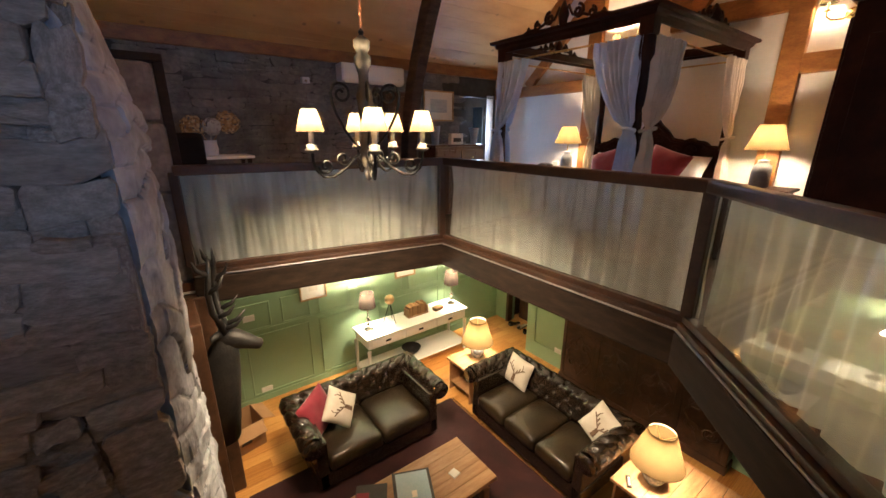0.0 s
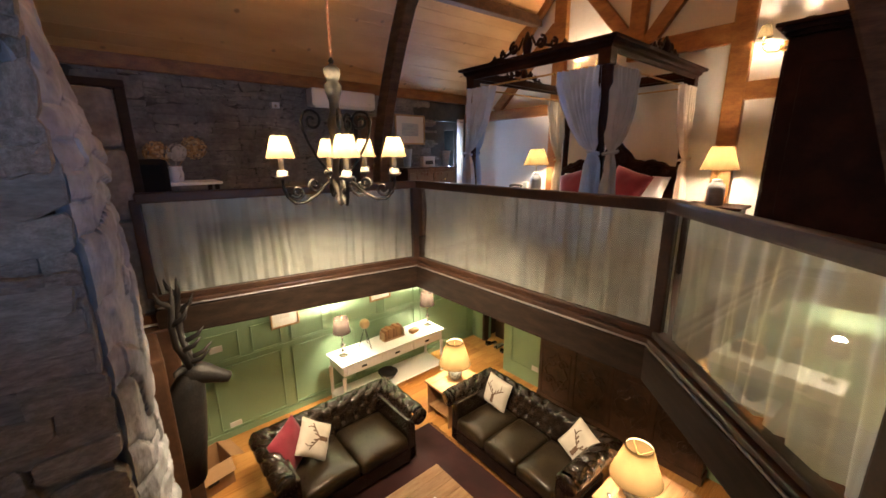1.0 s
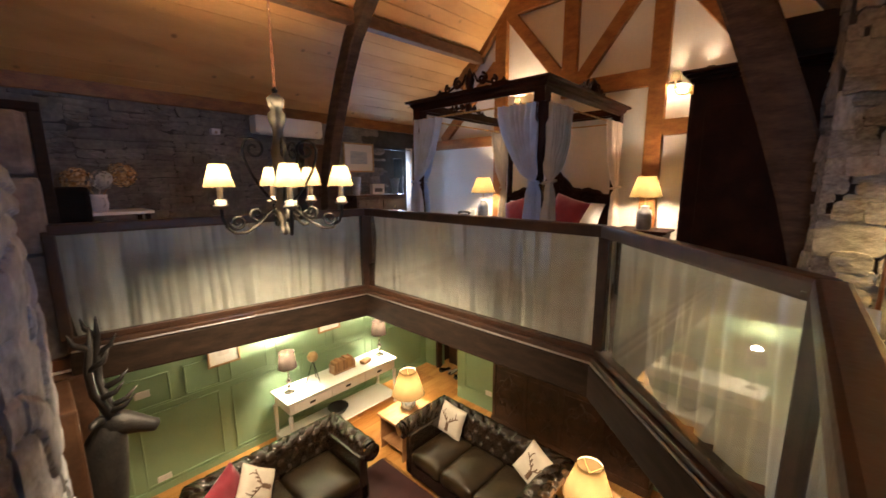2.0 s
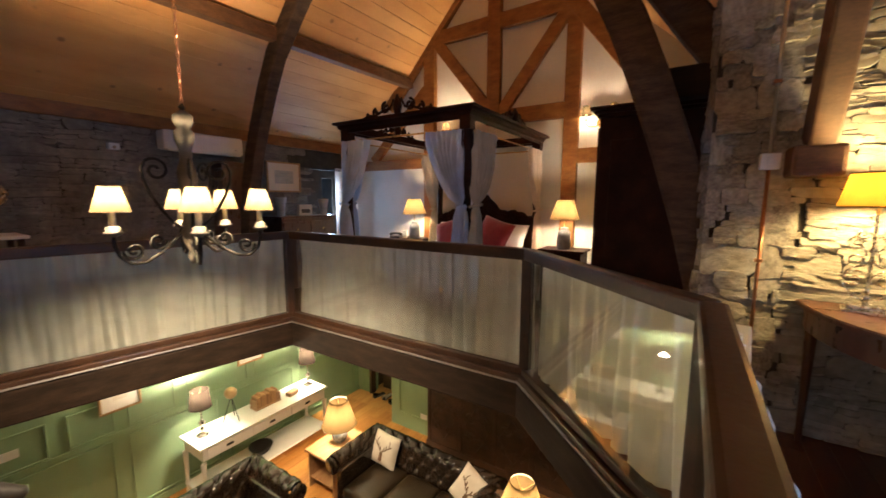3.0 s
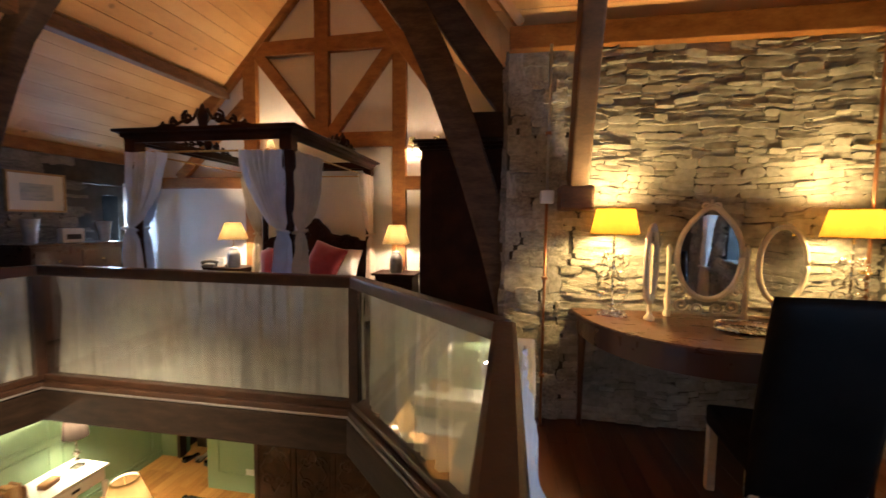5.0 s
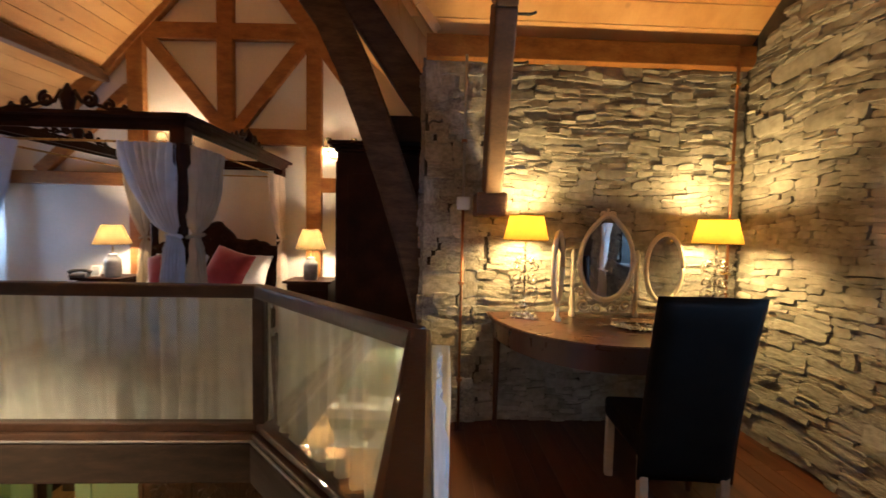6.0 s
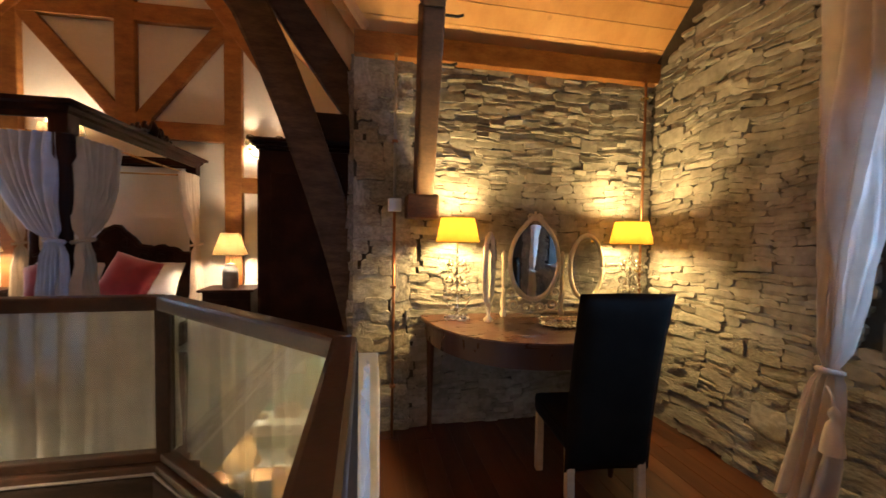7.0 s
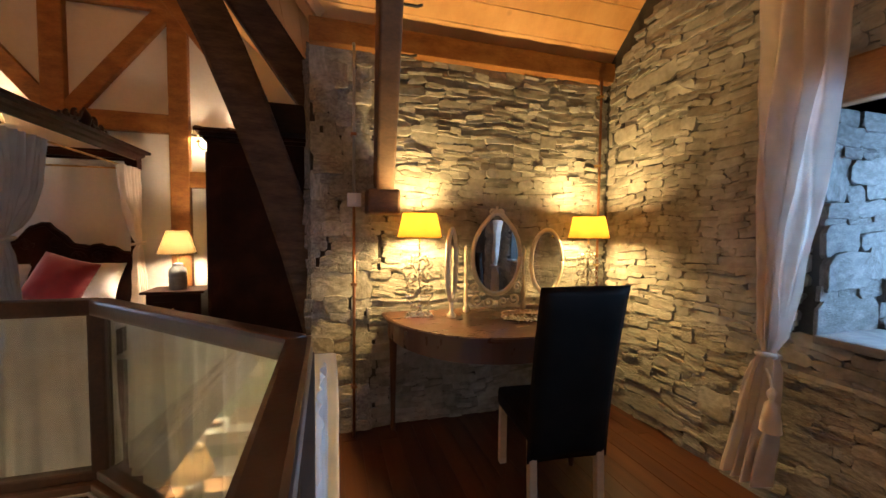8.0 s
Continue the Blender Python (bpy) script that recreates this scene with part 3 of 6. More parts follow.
# edge beam and balustrade round the well
edges = [(WELL[5], WELL[0]), (WELL[0], WELL[1]), (WELL[1], WELL[2]), (WELL[2], WELL[3])]
for i, (p, q) in enumerate(edges):
    p, q = Vector((*p, 0)), Vector((*q, 0))
    d = (q - p).normalized()
    eb = thing("edge_beam", "dark oak edge beam carrying the loft", "beam", kind="structure", group="edge beams of the well")
    part("beam", beam(p + Vector((0, 0, 2.37)), q + Vector((0, 0, 2.37)), 0.16, 0.26, 0.02), "timber", eb)
    part("sill", beam(p + Vector((0, 0, 2.53)), q + Vector((0, 0, 2.53)), 0.13, 0.055, 0.012), "rail", eb, "moulded sill")
    n = Vector((d.y, -d.x, 0))
    off = n * 0.075
    part("strip", tube([p + off + d * .02 + Vector((0, 0, 2.515)), q + off - d * .02 + Vector((0, 0, 2.515))], 0.008), "steel", eb, "thin grey metal strip")
    bal = thing("balustrade", "dark wood and glass balustrade hung with cream voile", "balustrade", group="balustrade sections")
    part("top_rail", beam(p + Vector((0, 0, RAIL - 0.042)), q + Vector((0, 0, RAIL - 0.042)), 0.09, 0.084, 0.016), "rail", bal)
    part("bottom_rail", beam(p + Vector((0, 0, 2.585)), q + Vector((0, 0, 2.585)), 0.07, 0.05, 0.01), "rail", bal)
    L = (q - p).length
    for t in ((0, L - 0.035) if i == 0 else (L,) if i < 3 else (1.6, L)):
        c = p + d * t
        part("post", beam(c + Vector((0, 0, 2.6)), c + Vector((0, 0, RAIL - 0.055)), 0.075, 0.075, 0.01, up=d), "rail", bal)
    lean = 0.034 if i == 2 else 0.0
    g = part("pane", beam(p + d * 0.03 + n * (0.008 - lean) + Vector((0, 0, 3.03)), q - d * 0.03 + n * (0.008 + lean) + Vector((0, 0, 3.03)), 0.008, 0.86, 0), "glass", bal, "clear glass pane")
    g.visible_shadow = False
    # voile on the loft side

    def voile(u, v, p=p, d=d, n=n, L=L, i=i):
        s = -0.02 + u * (L + 0.04)
        f = noise.noise((s * 9.0, i * 7.0, .8 * v)) * 1.0 + noise.noise((s * 22.0, i * 5.0, .9 * v)) * 0.45 + (1 - 1.6 * abs(math.sin(s * 21 + 6.0 * noise.noise((s * 1.7, i, v * .35))))) * (0.50 + 0.5 * noise.noise((s * 2.3, i + 9, .3)))
        gather = 0.5 + 0.5 * (1 - v)
        hem = 0.03 if v == 0 else 0
        return p + d * (s + 0.012 * noise.noise((s * 9, v * 3, i))) - n * ((0.115 + 0.066 * max(-1.1, min(1.3, f)) * gather) if i < 3 else (0.075 + 0.014 * max(-1.1, min(1.3, f)))) + Vector((0, 0, 2.50 + hem + v * (RAIL - 0.07 - 2.53)))
    part("curtain", sheet(voile, int(L * 150), 8), "sheer", bal, "sheer cream voile curtain in soft pleats", smooth=True)


# ---- panelled wall, chimney, doors, windows ----
def bead_frame(y0, y1, z0, z1, name="panel"):
    """A recessed panel: four mouldings that stand proud of the wall."""
    bm = bmesh.new()
    x = WALL_W
    for a, b in (((y0, z0), (y1, z0 + .02)), ((y0, z1 - .02), (y1, z1)), ((y0, z0 + .02), (y0 + .02, z1 - .02)), ((y1 - .02, z0 + .02), (y1, z1 - .02))):
        box((x + .001, a[0], a[1]), (x + 0.024, b[0], b[1]), 0.006, bm)
    return part(name, bm, "green", wall_green)


for y0, y1 in ((0.2, 1.42), (1.54, 2.42), (2.57, 3.60), (3.75, 4.82), (4.95, 6.2)):
    bead_frame(y0, y1, 0.12, 1.06)
for y0, y1 in ((1.35, 1.90), (2.05, 2.45), (2.58, 3.08), (3.22, 4.05), (4.17, 4.82), (4.95, 6.2)):
    bead_frame(y0, y1, 1.15, 1.54)
for y0, y1 in ((1.35, 2.45), (2.58, 4.05), (4.17, 6.2)):
    bead_frame(y0, y1, 1.64, 2.14)
part("rail_board", box((WALL_W + .001, SOUTH, 1.08), (WALL_W + .016, 6.35, 1.14), .004), "green", wall_green)
part("skirting", box((WALL_W + .001, SOUTH, 0), (WALL_W + .022, 6.35, .09), .005), "green", wall_green)
panel_n = bmesh.new()
for z0, z1 in ((.26, 1.14), (1.27, 2.1)):
    for a, b in (((-3.22, z0), (-2.62, z0 + .02)), ((-3.22, z1 - .02), (-2.62, z1)), ((-3.22, z0), (-3.2, z1)), ((-2.64, z0), (-2.62, z1))):
        box((a[0], 5.78, a[1]), (b[0], 5.799, b[1]), .004, panel_n)
solid("trim_panel", panel_n, "green", "sage green moulded wall panel", "panel", "structure")

outlet = thing("wall_socket", "white double wall socket near the skirting", "socket", group="wall sockets")
part("plate", box((0, -.075, -.045), (.012, .075, .045), .005), "plastic", outlet)
for d in (-.035, .035):
    part("switch", box((.012, d - .012, .008), (.017, d + .012, .028), .002), "plastic", outlet)
outlet.location = (WALL_W + .002, 1.72, .17)
copy_thing(outlet, pose(WALL_W + .002, 1.62, 1.34))
copy_thing(outlet, pose(-2.70, 5.798, .32, 0, 0, -90))

doorway = bmesh.new()
for x in (-4.40, -3.43):
    box((x - .03, 6.33, 0), (x + .03, 6.46, 2.06), .006, doorway)
box((-4.43, 6.33, 2.0), (-3.41, 6.46, 2.08), .006, doorway)
solid("trim_doorway", doorway, "carved", "dark brown door casing", "door casing", "structure")
open_door = thing("open_door", "dark brown panelled door standing ajar in the passage", "door")
part("leaf", box((-4.36, 6.66, .01), (-3.48, 6.70, 1.98), .006), "carved", open_door)
for z in (.2, 1.1):
    part("panel", box((-4.24, 6.645, z), (-3.62, 6.662, z + .7), .012), "carved", open_door)
part("handle", tube([(-3.58, 6.65, 1.02), (-3.58, 6.60, 1.02), (-3.67, 6.59, 1.02)], .009), "brass", open_door, "small brass lever handle")
for i, (x, y, r) in enumerate(((-4.20, 6.36, 80), (-4.02, 6.40, 95), (-3.78, 6.34, 70))):
    sh = thing("shoe", "worn dark shoe on the passage floor" if i != 1 else "pale canvas shoe on the passage floor", "shoe", pose(x, y, 0, 0, 0, r), "shoes")
    part("sole", box((-.13, -.045, 0), (.13, .045, .022), .01), "charcoal", sh)
    up = sheet(lambda u, v: Vector((-.125 + .25 * u, (.04 - .008 * u) * math.cos(math.pi * v), .02 + (.085 - .05 * min(1, u * 1.5)) * math.sin(math.pi * v) * (0.6 + 0.4 * math.cos(3 * u)))), 10, 8)
    part("upper", up, "pale_print" if i == 1 else "leather", sh, smooth=True)

CH = [(-1.02, -1.2), (-0.80, 0.80)]
def rough_edge(u, v):
    """The weathered corner of the chimney: layered, broken rock."""
    q = u * (len(EDGE) - 1)
    k = min(int(q), len(EDGE) - 2)
    a, b = Vector((*EDGE[k], 0)), Vector((*EDGE[k + 1], 0))
    p = a.lerp(b, q - k)
    z = 1.2 + v * 4.6
    c = Vector((-1.3, .5, 0))
    n = (p - c).normalized()
    s = u * 1.1
    zz = z * 6.0 + 3.2 * noise.noise((s * 1.1, z * 1.6, 3.0)) + .7 * noise.noise((s * 4.0, z * 3.0, 9.0))
    k = math.floor(zz)
    f = 2 * (zz - k) - 1
    split = math.floor(s * 3.2 + 3 * noise.noise((k * 3.1, 1.7, .4)))
    slab = noise.noise((split * 4.3, k * 5.7, 2.0))
    d = .024 + .030 * slab + .012 * f * noise.noise((split * 2.9, k * 3.3, 6.0)) - .016 * abs(f) ** 7 + .008 * noise.fractal((s * 6, z * 11, 1.0), .8, 2.2, 6) + .03 * noise.noise((s * 1.5, z * 1.1, 4.0))
    return p + n * (d - .045) + Vector((0, .045 - .2 * max(0, z - 3.75), z))


EDGE = [(-.88, .76), (-.835, .80), (-.92, .85), (-1.05, .885), (-1.20, .90), (-1.36, .915), (-1.44, .70)]
chimney = solid("chimney", prism([(-1.08, -1.2), (-.86, .70), (-1.04, .74), (-1.34, .76), (-1.46, .62), (-3.4, .56), (-3.4, -1.2)], 0, 7.0), "joint", "massive rough slate chimney breast rising through the well", "chimney", "structure")
# the corner's blue daylight is in the rock colour
part("corner_rock", sheet(rough_edge, 90, 420), "slate_daylit", chimney, "weathered broken slate corner, window light put into its pale blue")
solid("pillar_low", box((-4.0, 0.3, 0), (-3.3, 1.16, CEIL - .03), .02), "carved", "dark timber-clad pier under the loft edge", "pier", "structure")
solid("pillar_mount", box((-3.29, .5, 0), (-2.68, 1.02, CEIL - .03), .02), "carved", "dark wooden face behind the bronze bust", "pier", "structure")
stub = thing("stone_pier", "rounded grey stone pier beside a dark post on the loft", "pier", kind="structure")
part("block", box((-3.62, .62, LOFT), (-3.42, 1.06, 3.28), .05), "stone_dark", stub)
part("block", box((-3.61, .63, 3.29), (-3.42, 1.07, 3.86), .05), "stone_dark", stub)
part("block", box((-3.60, .62, 3.87), (-3.43, 1.055, 4.33), .06), "stone_dark", stub)
part("post", box((-3.64, 1.065, LOFT), (-3.52, 1.14, 4.37), .012), "timber", stub, "dark timber post")
part("cap", box((-3.64, .6, 4.335), (-3.5, 1.14, 4.40), .012), "timber", stub)

# window in the wing gable, deep in the wall
w1 = thing("window_1", "deep-set white casement window with dusk light outside", "window", kind="structure")
wx = WALL_E + 0.62
fr = bmesh.new()
for a, b in (((WIN_Y0, WIN_Z0), (WIN_Y1, WIN_Z0 + .07)), ((WIN_Y0, WIN_Z1 - .07), (WIN_Y1, WIN_Z1)), ((WIN_Y0, WIN_Z0 + .07), (WIN_Y0 + .07, WIN_Z1 - .07)), ((WIN_Y1 - .07, WIN_Z0 + .07), (WIN_Y1, WIN_Z1 - .07)), (((WIN_Y0 + WIN_Y1) / 2 - .03, WIN_Z0 + .07), ((WIN_Y0 + WIN_Y1) / 2 + .03, WIN_Z1 - .07))):
    box((wx, a[0], a[1]), (wx + .06, b[0], b[1]), .008, fr)
part("window_frame", fr, "white", w1)
for k in (0, 1):
    ya = WIN_Y0 + .07 + k * ((WIN_Y1 - WIN_Y0) / 2 - .04)
    pn = part("pane", box((wx + .025, ya, WIN_Z0 + .07), (wx + .031, ya + (WIN_Y1 - WIN_Y0) / 2 - .1, WIN_Z1 - .07)), "glass", w1)
    pn.visible_shadow = False
part("lintel", box((WALL_E - .01, WIN_Y0 - .2, WIN_Z1), (WALL_E + .5, WIN_Y1 + .2, WIN_Z1 + .2), .015), "oak", w1, "rough brown timber lintel")
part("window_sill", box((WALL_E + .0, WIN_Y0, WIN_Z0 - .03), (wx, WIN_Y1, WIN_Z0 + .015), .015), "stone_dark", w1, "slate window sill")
window_light((wx + .1, (WIN_Y0 + WIN_Y1) / 2, (WIN_Z0 + WIN_Z1) / 2), (0, (WIN_Y0 + WIN_Y1) / 2 - .2, 3.6), WIN_Y1 - WIN_Y0, WIN_Z1 - WIN_Z0, 34, (.37, .61, 1.0))

w2 = thing("window_2", "narrow deep window in the slate corner showing dusk", "window", kind="structure")
fr = bmesh.new()
for a, b in (((5.64, 3.40), (5.86, 3.44)), ((5.64, 4.18), (5.86, 4.22)), ((5.64, 3.44), (5.67, 4.18)), ((5.83, 3.44), (5.86, 4.18)), ((5.67, 3.82), (5.83, 3.845))):
    box((WALL_W - .42, a[0], a[1]), (WALL_W - .37, b[0], b[1]), .006, fr)
part("window_frame", fr, "charcoal", w2)
part("pane", box((WALL_W - .40, 5.67, 3.44), (WALL_W - .395, 5.83, 4.18)), "glass", w2).visible_shadow = False
part("window_reveal", box((WALL_W - .37, 5.64, 3.38), (WALL_W - .02, 5.86, 3.405), .004), "stone_dark", w2)
window_light((WALL_W - .10, 5.75, 3.8), (-1.6, 4.6, 3.7), .16, .70, 13)
solid("backdrop", box((WALL_W - 2.0, 4.0, 2.0), (WALL_W - 1.95, 7.5, 6)), "daylight", "pale blue dusk sky outside the windows", "sky", "structure")
solid("backdrop_east", box((WALL_E + 2.2, -2, 1.5), (WALL_E + 2.25, 6, 7)), "daylight", "pale blue dusk sky outside the gable window", "sky", "structure")


# ---- lamps ----
def table_lamp(name, label, m, profile, base_mat, shade_mat, shade, light, watts, foot=None, group="", watts_colour=WARM, seg=28, high=.42, lined=False):
    """A turned base, a stem and an open shade (bottom radius, top radius, bottom height, height) over a bulb."""
    rb, rt, z0, h = shade
    th = thing(name, label, "lamp", m, group)
    part("base", lathe(profile, 24), base_mat, th, smooth=True)
    top = profile[-1][1]
    part("stem", lathe([(.007, top - .01), (.007, z0 + h * .6)], 10), "brass", th, smooth=True)
    part("socket", lathe([(.016, z0 + .02), (.018, z0 + .05), (.014, z0 + .07), (0, z0 + .072)], 12), "brass", th, smooth=True)
    sh = part("shade", sheet(lambda u, v: Vector(((rb + (rt - rb) * v) * math.cos(2 * math.pi * u), (rb + (rt - rb) * v) * math.sin(2 * math.pi * u), z0 + h * v)), 36, 4), shade_mat, th, "lit lampshade glowing warm", smooth=True)
    for r, z in ((rb, z0), (rt, z0 + h)):
        ring = [(r * 1.004 * math.cos(2 * math.pi * k / 36), r * 1.004 * math.sin(2 * math.pi * k / 36), z) for k in range(37)]
        part("rim", tube(ring, .003, 5), shade_mat, sh)
    # narrow band added under the top rim so the opening looks white-hot
    if lined:
        part("lining", sheet(lambda u, v: Vector(((rb + (rt - rb) * (.92 + .075 * v) - .003) * math.cos(2 * math.pi * u), (rb + (rt - rb) * (.92 + .075 * v) - .003) * math.sin(2 * math.pi * u), z0 + h * (.92 + .075 * v))), 36, 2), "lining", sh, "pale inner band added to look white-hot", True)
    sp = bmesh.new()
    for k in range(3):
        a = 2 * math.pi * k / 3 + .4
        tube([(0, 0, z0 + h * .72), (rt * .97 * math.cos(a), rt * .97 * math.sin(a), z0 + h * .985)], .0018, 5, sp)
    part("gallery", sp, "brass", sh)
    part("finial", lathe([(0, z0 + h * .6), (.012, z0 + h * .7), (.009, z0 + h * .78), (0, z0 + h * .8)], 10), "brass", th)
    p = m @ Vector((0, 0, z0 + h * high))
    bulb(p.x, p.y, p.z, watts, watts_colour, min(.08, rt * .65))
    return th


def wire(points_list, r, name, mat, parent, label="", seg=6):
    bm = bmesh.new()
    for pts in points_list:
        tube(pts, r, seg, bm)
    return part(name, bm, mat, parent, label, True)


def scroll(c, r, turns, a0, direction, ax, az, n=22):
    """A flat spiral in the plane of ax and az round c."""
    ax, az, c = Vector(ax), Vector(az), Vector(c)
    out = []
    for i in range(n + 1):
        t = i / n
        a = a0 + direction * 2 * math.pi * turns * t
        out.append(c + (ax * math.cos(a) + az * math.sin(a)) * r * (1 - .8 * t))
    return out


# ---- ground floor: console, sofas, tables ----
CX0, CX1, CY0, CY1, CT = -4.63, -4.09, 3.04, 5.0, .81
con = thing("console_table", "white painted console table with three drawers and a low shelf", "console table")
part("tabletop", box((CX0, CY0, CT - .03), (CX1, CY1, CT), .008), "white", con)
part("apron", box((CX0 + .03, CY0 + .04, CT - .19), (CX1 - .03, CY1 - .04, CT - .031), .006), "white", con)
for k in range(3):
    a = CY0 + .09 + k * (CY1 - CY0 - .15) / 3
    b = a + (CY1 - CY0 - .15) / 3 - .04
    dr = part("drawer", box((CX1 - .031, a, CT - .175), (CX1 - .014, b, CT - .045), .006), "white", con)
    part("handle", sheet(lambda u, v: Vector((CX1 - .014 + .022 * math.sin(math.pi * v) * math.sin(math.pi * u), (a + b) / 2 - .045 + .09 * u, CT - .13 + .035 * v)), 10, 6), "black_metal", dr, "dark cup handle", True)
for x in (CX0 + .035, CX1 - .035):
    for y in (CY0 + .045, CY1 - .045):
        part("leg", lathe([(.03, 0), (.022, .03), (.02, .12), (.03, .16), (.022, .2), (.026, .4), (.03, .55), (.034, .592)], 12, m=pose(x, y, 0)), "white", con, smooth=True)
part("shelf", box((CX0 + .01, CY0 + .02, .13), (CX1 - .01, CY1 - .02, .155), .005), "white", con)
for y in (3.22, 4.86):
    table_lamp("console_lamp", "lit table lamp with clear ball stem and taupe shade", pose(-4.40, y, CT), [(.075, 0), (.075, .015), (.03, .03), (.012, .05), (.034, .085), (.012, .12), (.012, .135), (.042, .18), (.012, .225), (.01, .32)], "silver", "shade_taupe", (.13, .105, .39, .23), SOFTW, 20, group="lamps on the console", watts_colour=SOFTW, high=.84)

glb = thing("tripod_ornament", "round straw-coloured ornament on a dark tripod", "ornament", pose(-4.42, 3.62, CT))
part("ball", lathe([(.08 * math.sin(math.pi * i / 14), .40 - .08 * math.cos(math.pi * i / 14)) for i in range(15)], 20), "gilt", glb, smooth=True)
for k in range(3):
    a = 2 * math.pi * k / 3 + .3
    part("leg", tube([(.12 * math.cos(a), .12 * math.sin(a), 0), (.01 * math.cos(a), .01 * math.sin(a), .32)], .006), "black_metal", glb)

bx = thing("book_rack", "row of tan leather books in a low wooden stand", "books", pose(-4.42, 4.12, CT))
part("stand", box((-.085, -.20, 0), (.085, .20, .018), .004), "table_oak", bx)
for e in (-.195, .18):
    part("bookend", box((-.08, e, .018), (.08, e + .015, .14), .004), "table_oak", bx)
y = -.175
rb = random.Random(4)
while y < .15:
    t = rb.uniform(.022, .04)
    part("book", box((-.075, y, .019), (.07, y + t - .002, .019 + rb.uniform(.16, .19)), .005), "book", bx)
    y += t
sb = thing("small_box", "small brown leather box", "box", pose(-4.34, 4.52, CT, 0, 0, 12))
part("body", box((-.05, -.09, 0), (.05, .09, .045), .008), "book", sb)
part("lid", box((-.053, -.093, .046), (.053, .093, .062), .006), "book", sb)
bw = thing("bowl", "wide dark metal bowl on the console shelf", "bowl", pose(-4.33, 3.95, .155))
part("body", lathe([(.06, 0), (.07, .006), (.12, .05), (.155, .11), (.165, .125), (.158, .125), (.11, .055), (0, .02)], 28), "bronze", bw, smooth=True)


def picture(name, label, m, w, h, frame_mat, print_mat, mount=.06, depth=.03, fw=.025):
    """A framed picture, hung flat, facing its own -y."""
    th = thing(name, label, "picture", m)
    bm = bmesh.new()
    for a, b in (((-w / 2, -h / 2), (w / 2, -h / 2 + fw)), ((-w / 2, h / 2 - fw), (w / 2, h / 2)), ((-w / 2, -h / 2 + fw), (-w / 2 + fw, h / 2 - fw)), ((w / 2 - fw, -h / 2 + fw), (w / 2, h / 2 - fw))):
        box((a[0], -depth, a[1]), (b[0], 0, b[1]), .006, bm)
    part("frame", bm, frame_mat, th)
    part("mount", box((-w / 2 + fw, -depth * .5, -h / 2 + fw), (w / 2 - fw, -.004, h / 2 - fw)), "paper", th)
    part("print", box((-w / 2 + fw + mount, -depth * .55, -h / 2 + fw + mount), (w / 2 - fw - mount, -depth * .5 + .0005, h / 2 - fw - mount)), print_mat, th, "small faded print")
    return th


for y in (2.515, 4.095):
    picture("framed_print", "small framed print with a wide cream mount on green panelling", pose(WALL_W + .03, y, 1.59, 0, 0, 90), .40, .36, "gilt", "pale_print", .11)


def tuft(a, b):
    """Deep buttoning on a diamond grid of unit half-steps: 0 at the buttons, 1 on the puffs, with soft pleats between."""
    p, q = (a + b) / 2, (a - b) / 2
    fp, fq = p - round(p), q - round(q)
    d = math.hypot(fp, fq)
    pleat = min(abs(fp), abs(fq))
    return (1 - math.exp(-(d / .20) ** 2)) * (.72 + .28 * min(1, pleat / .12))


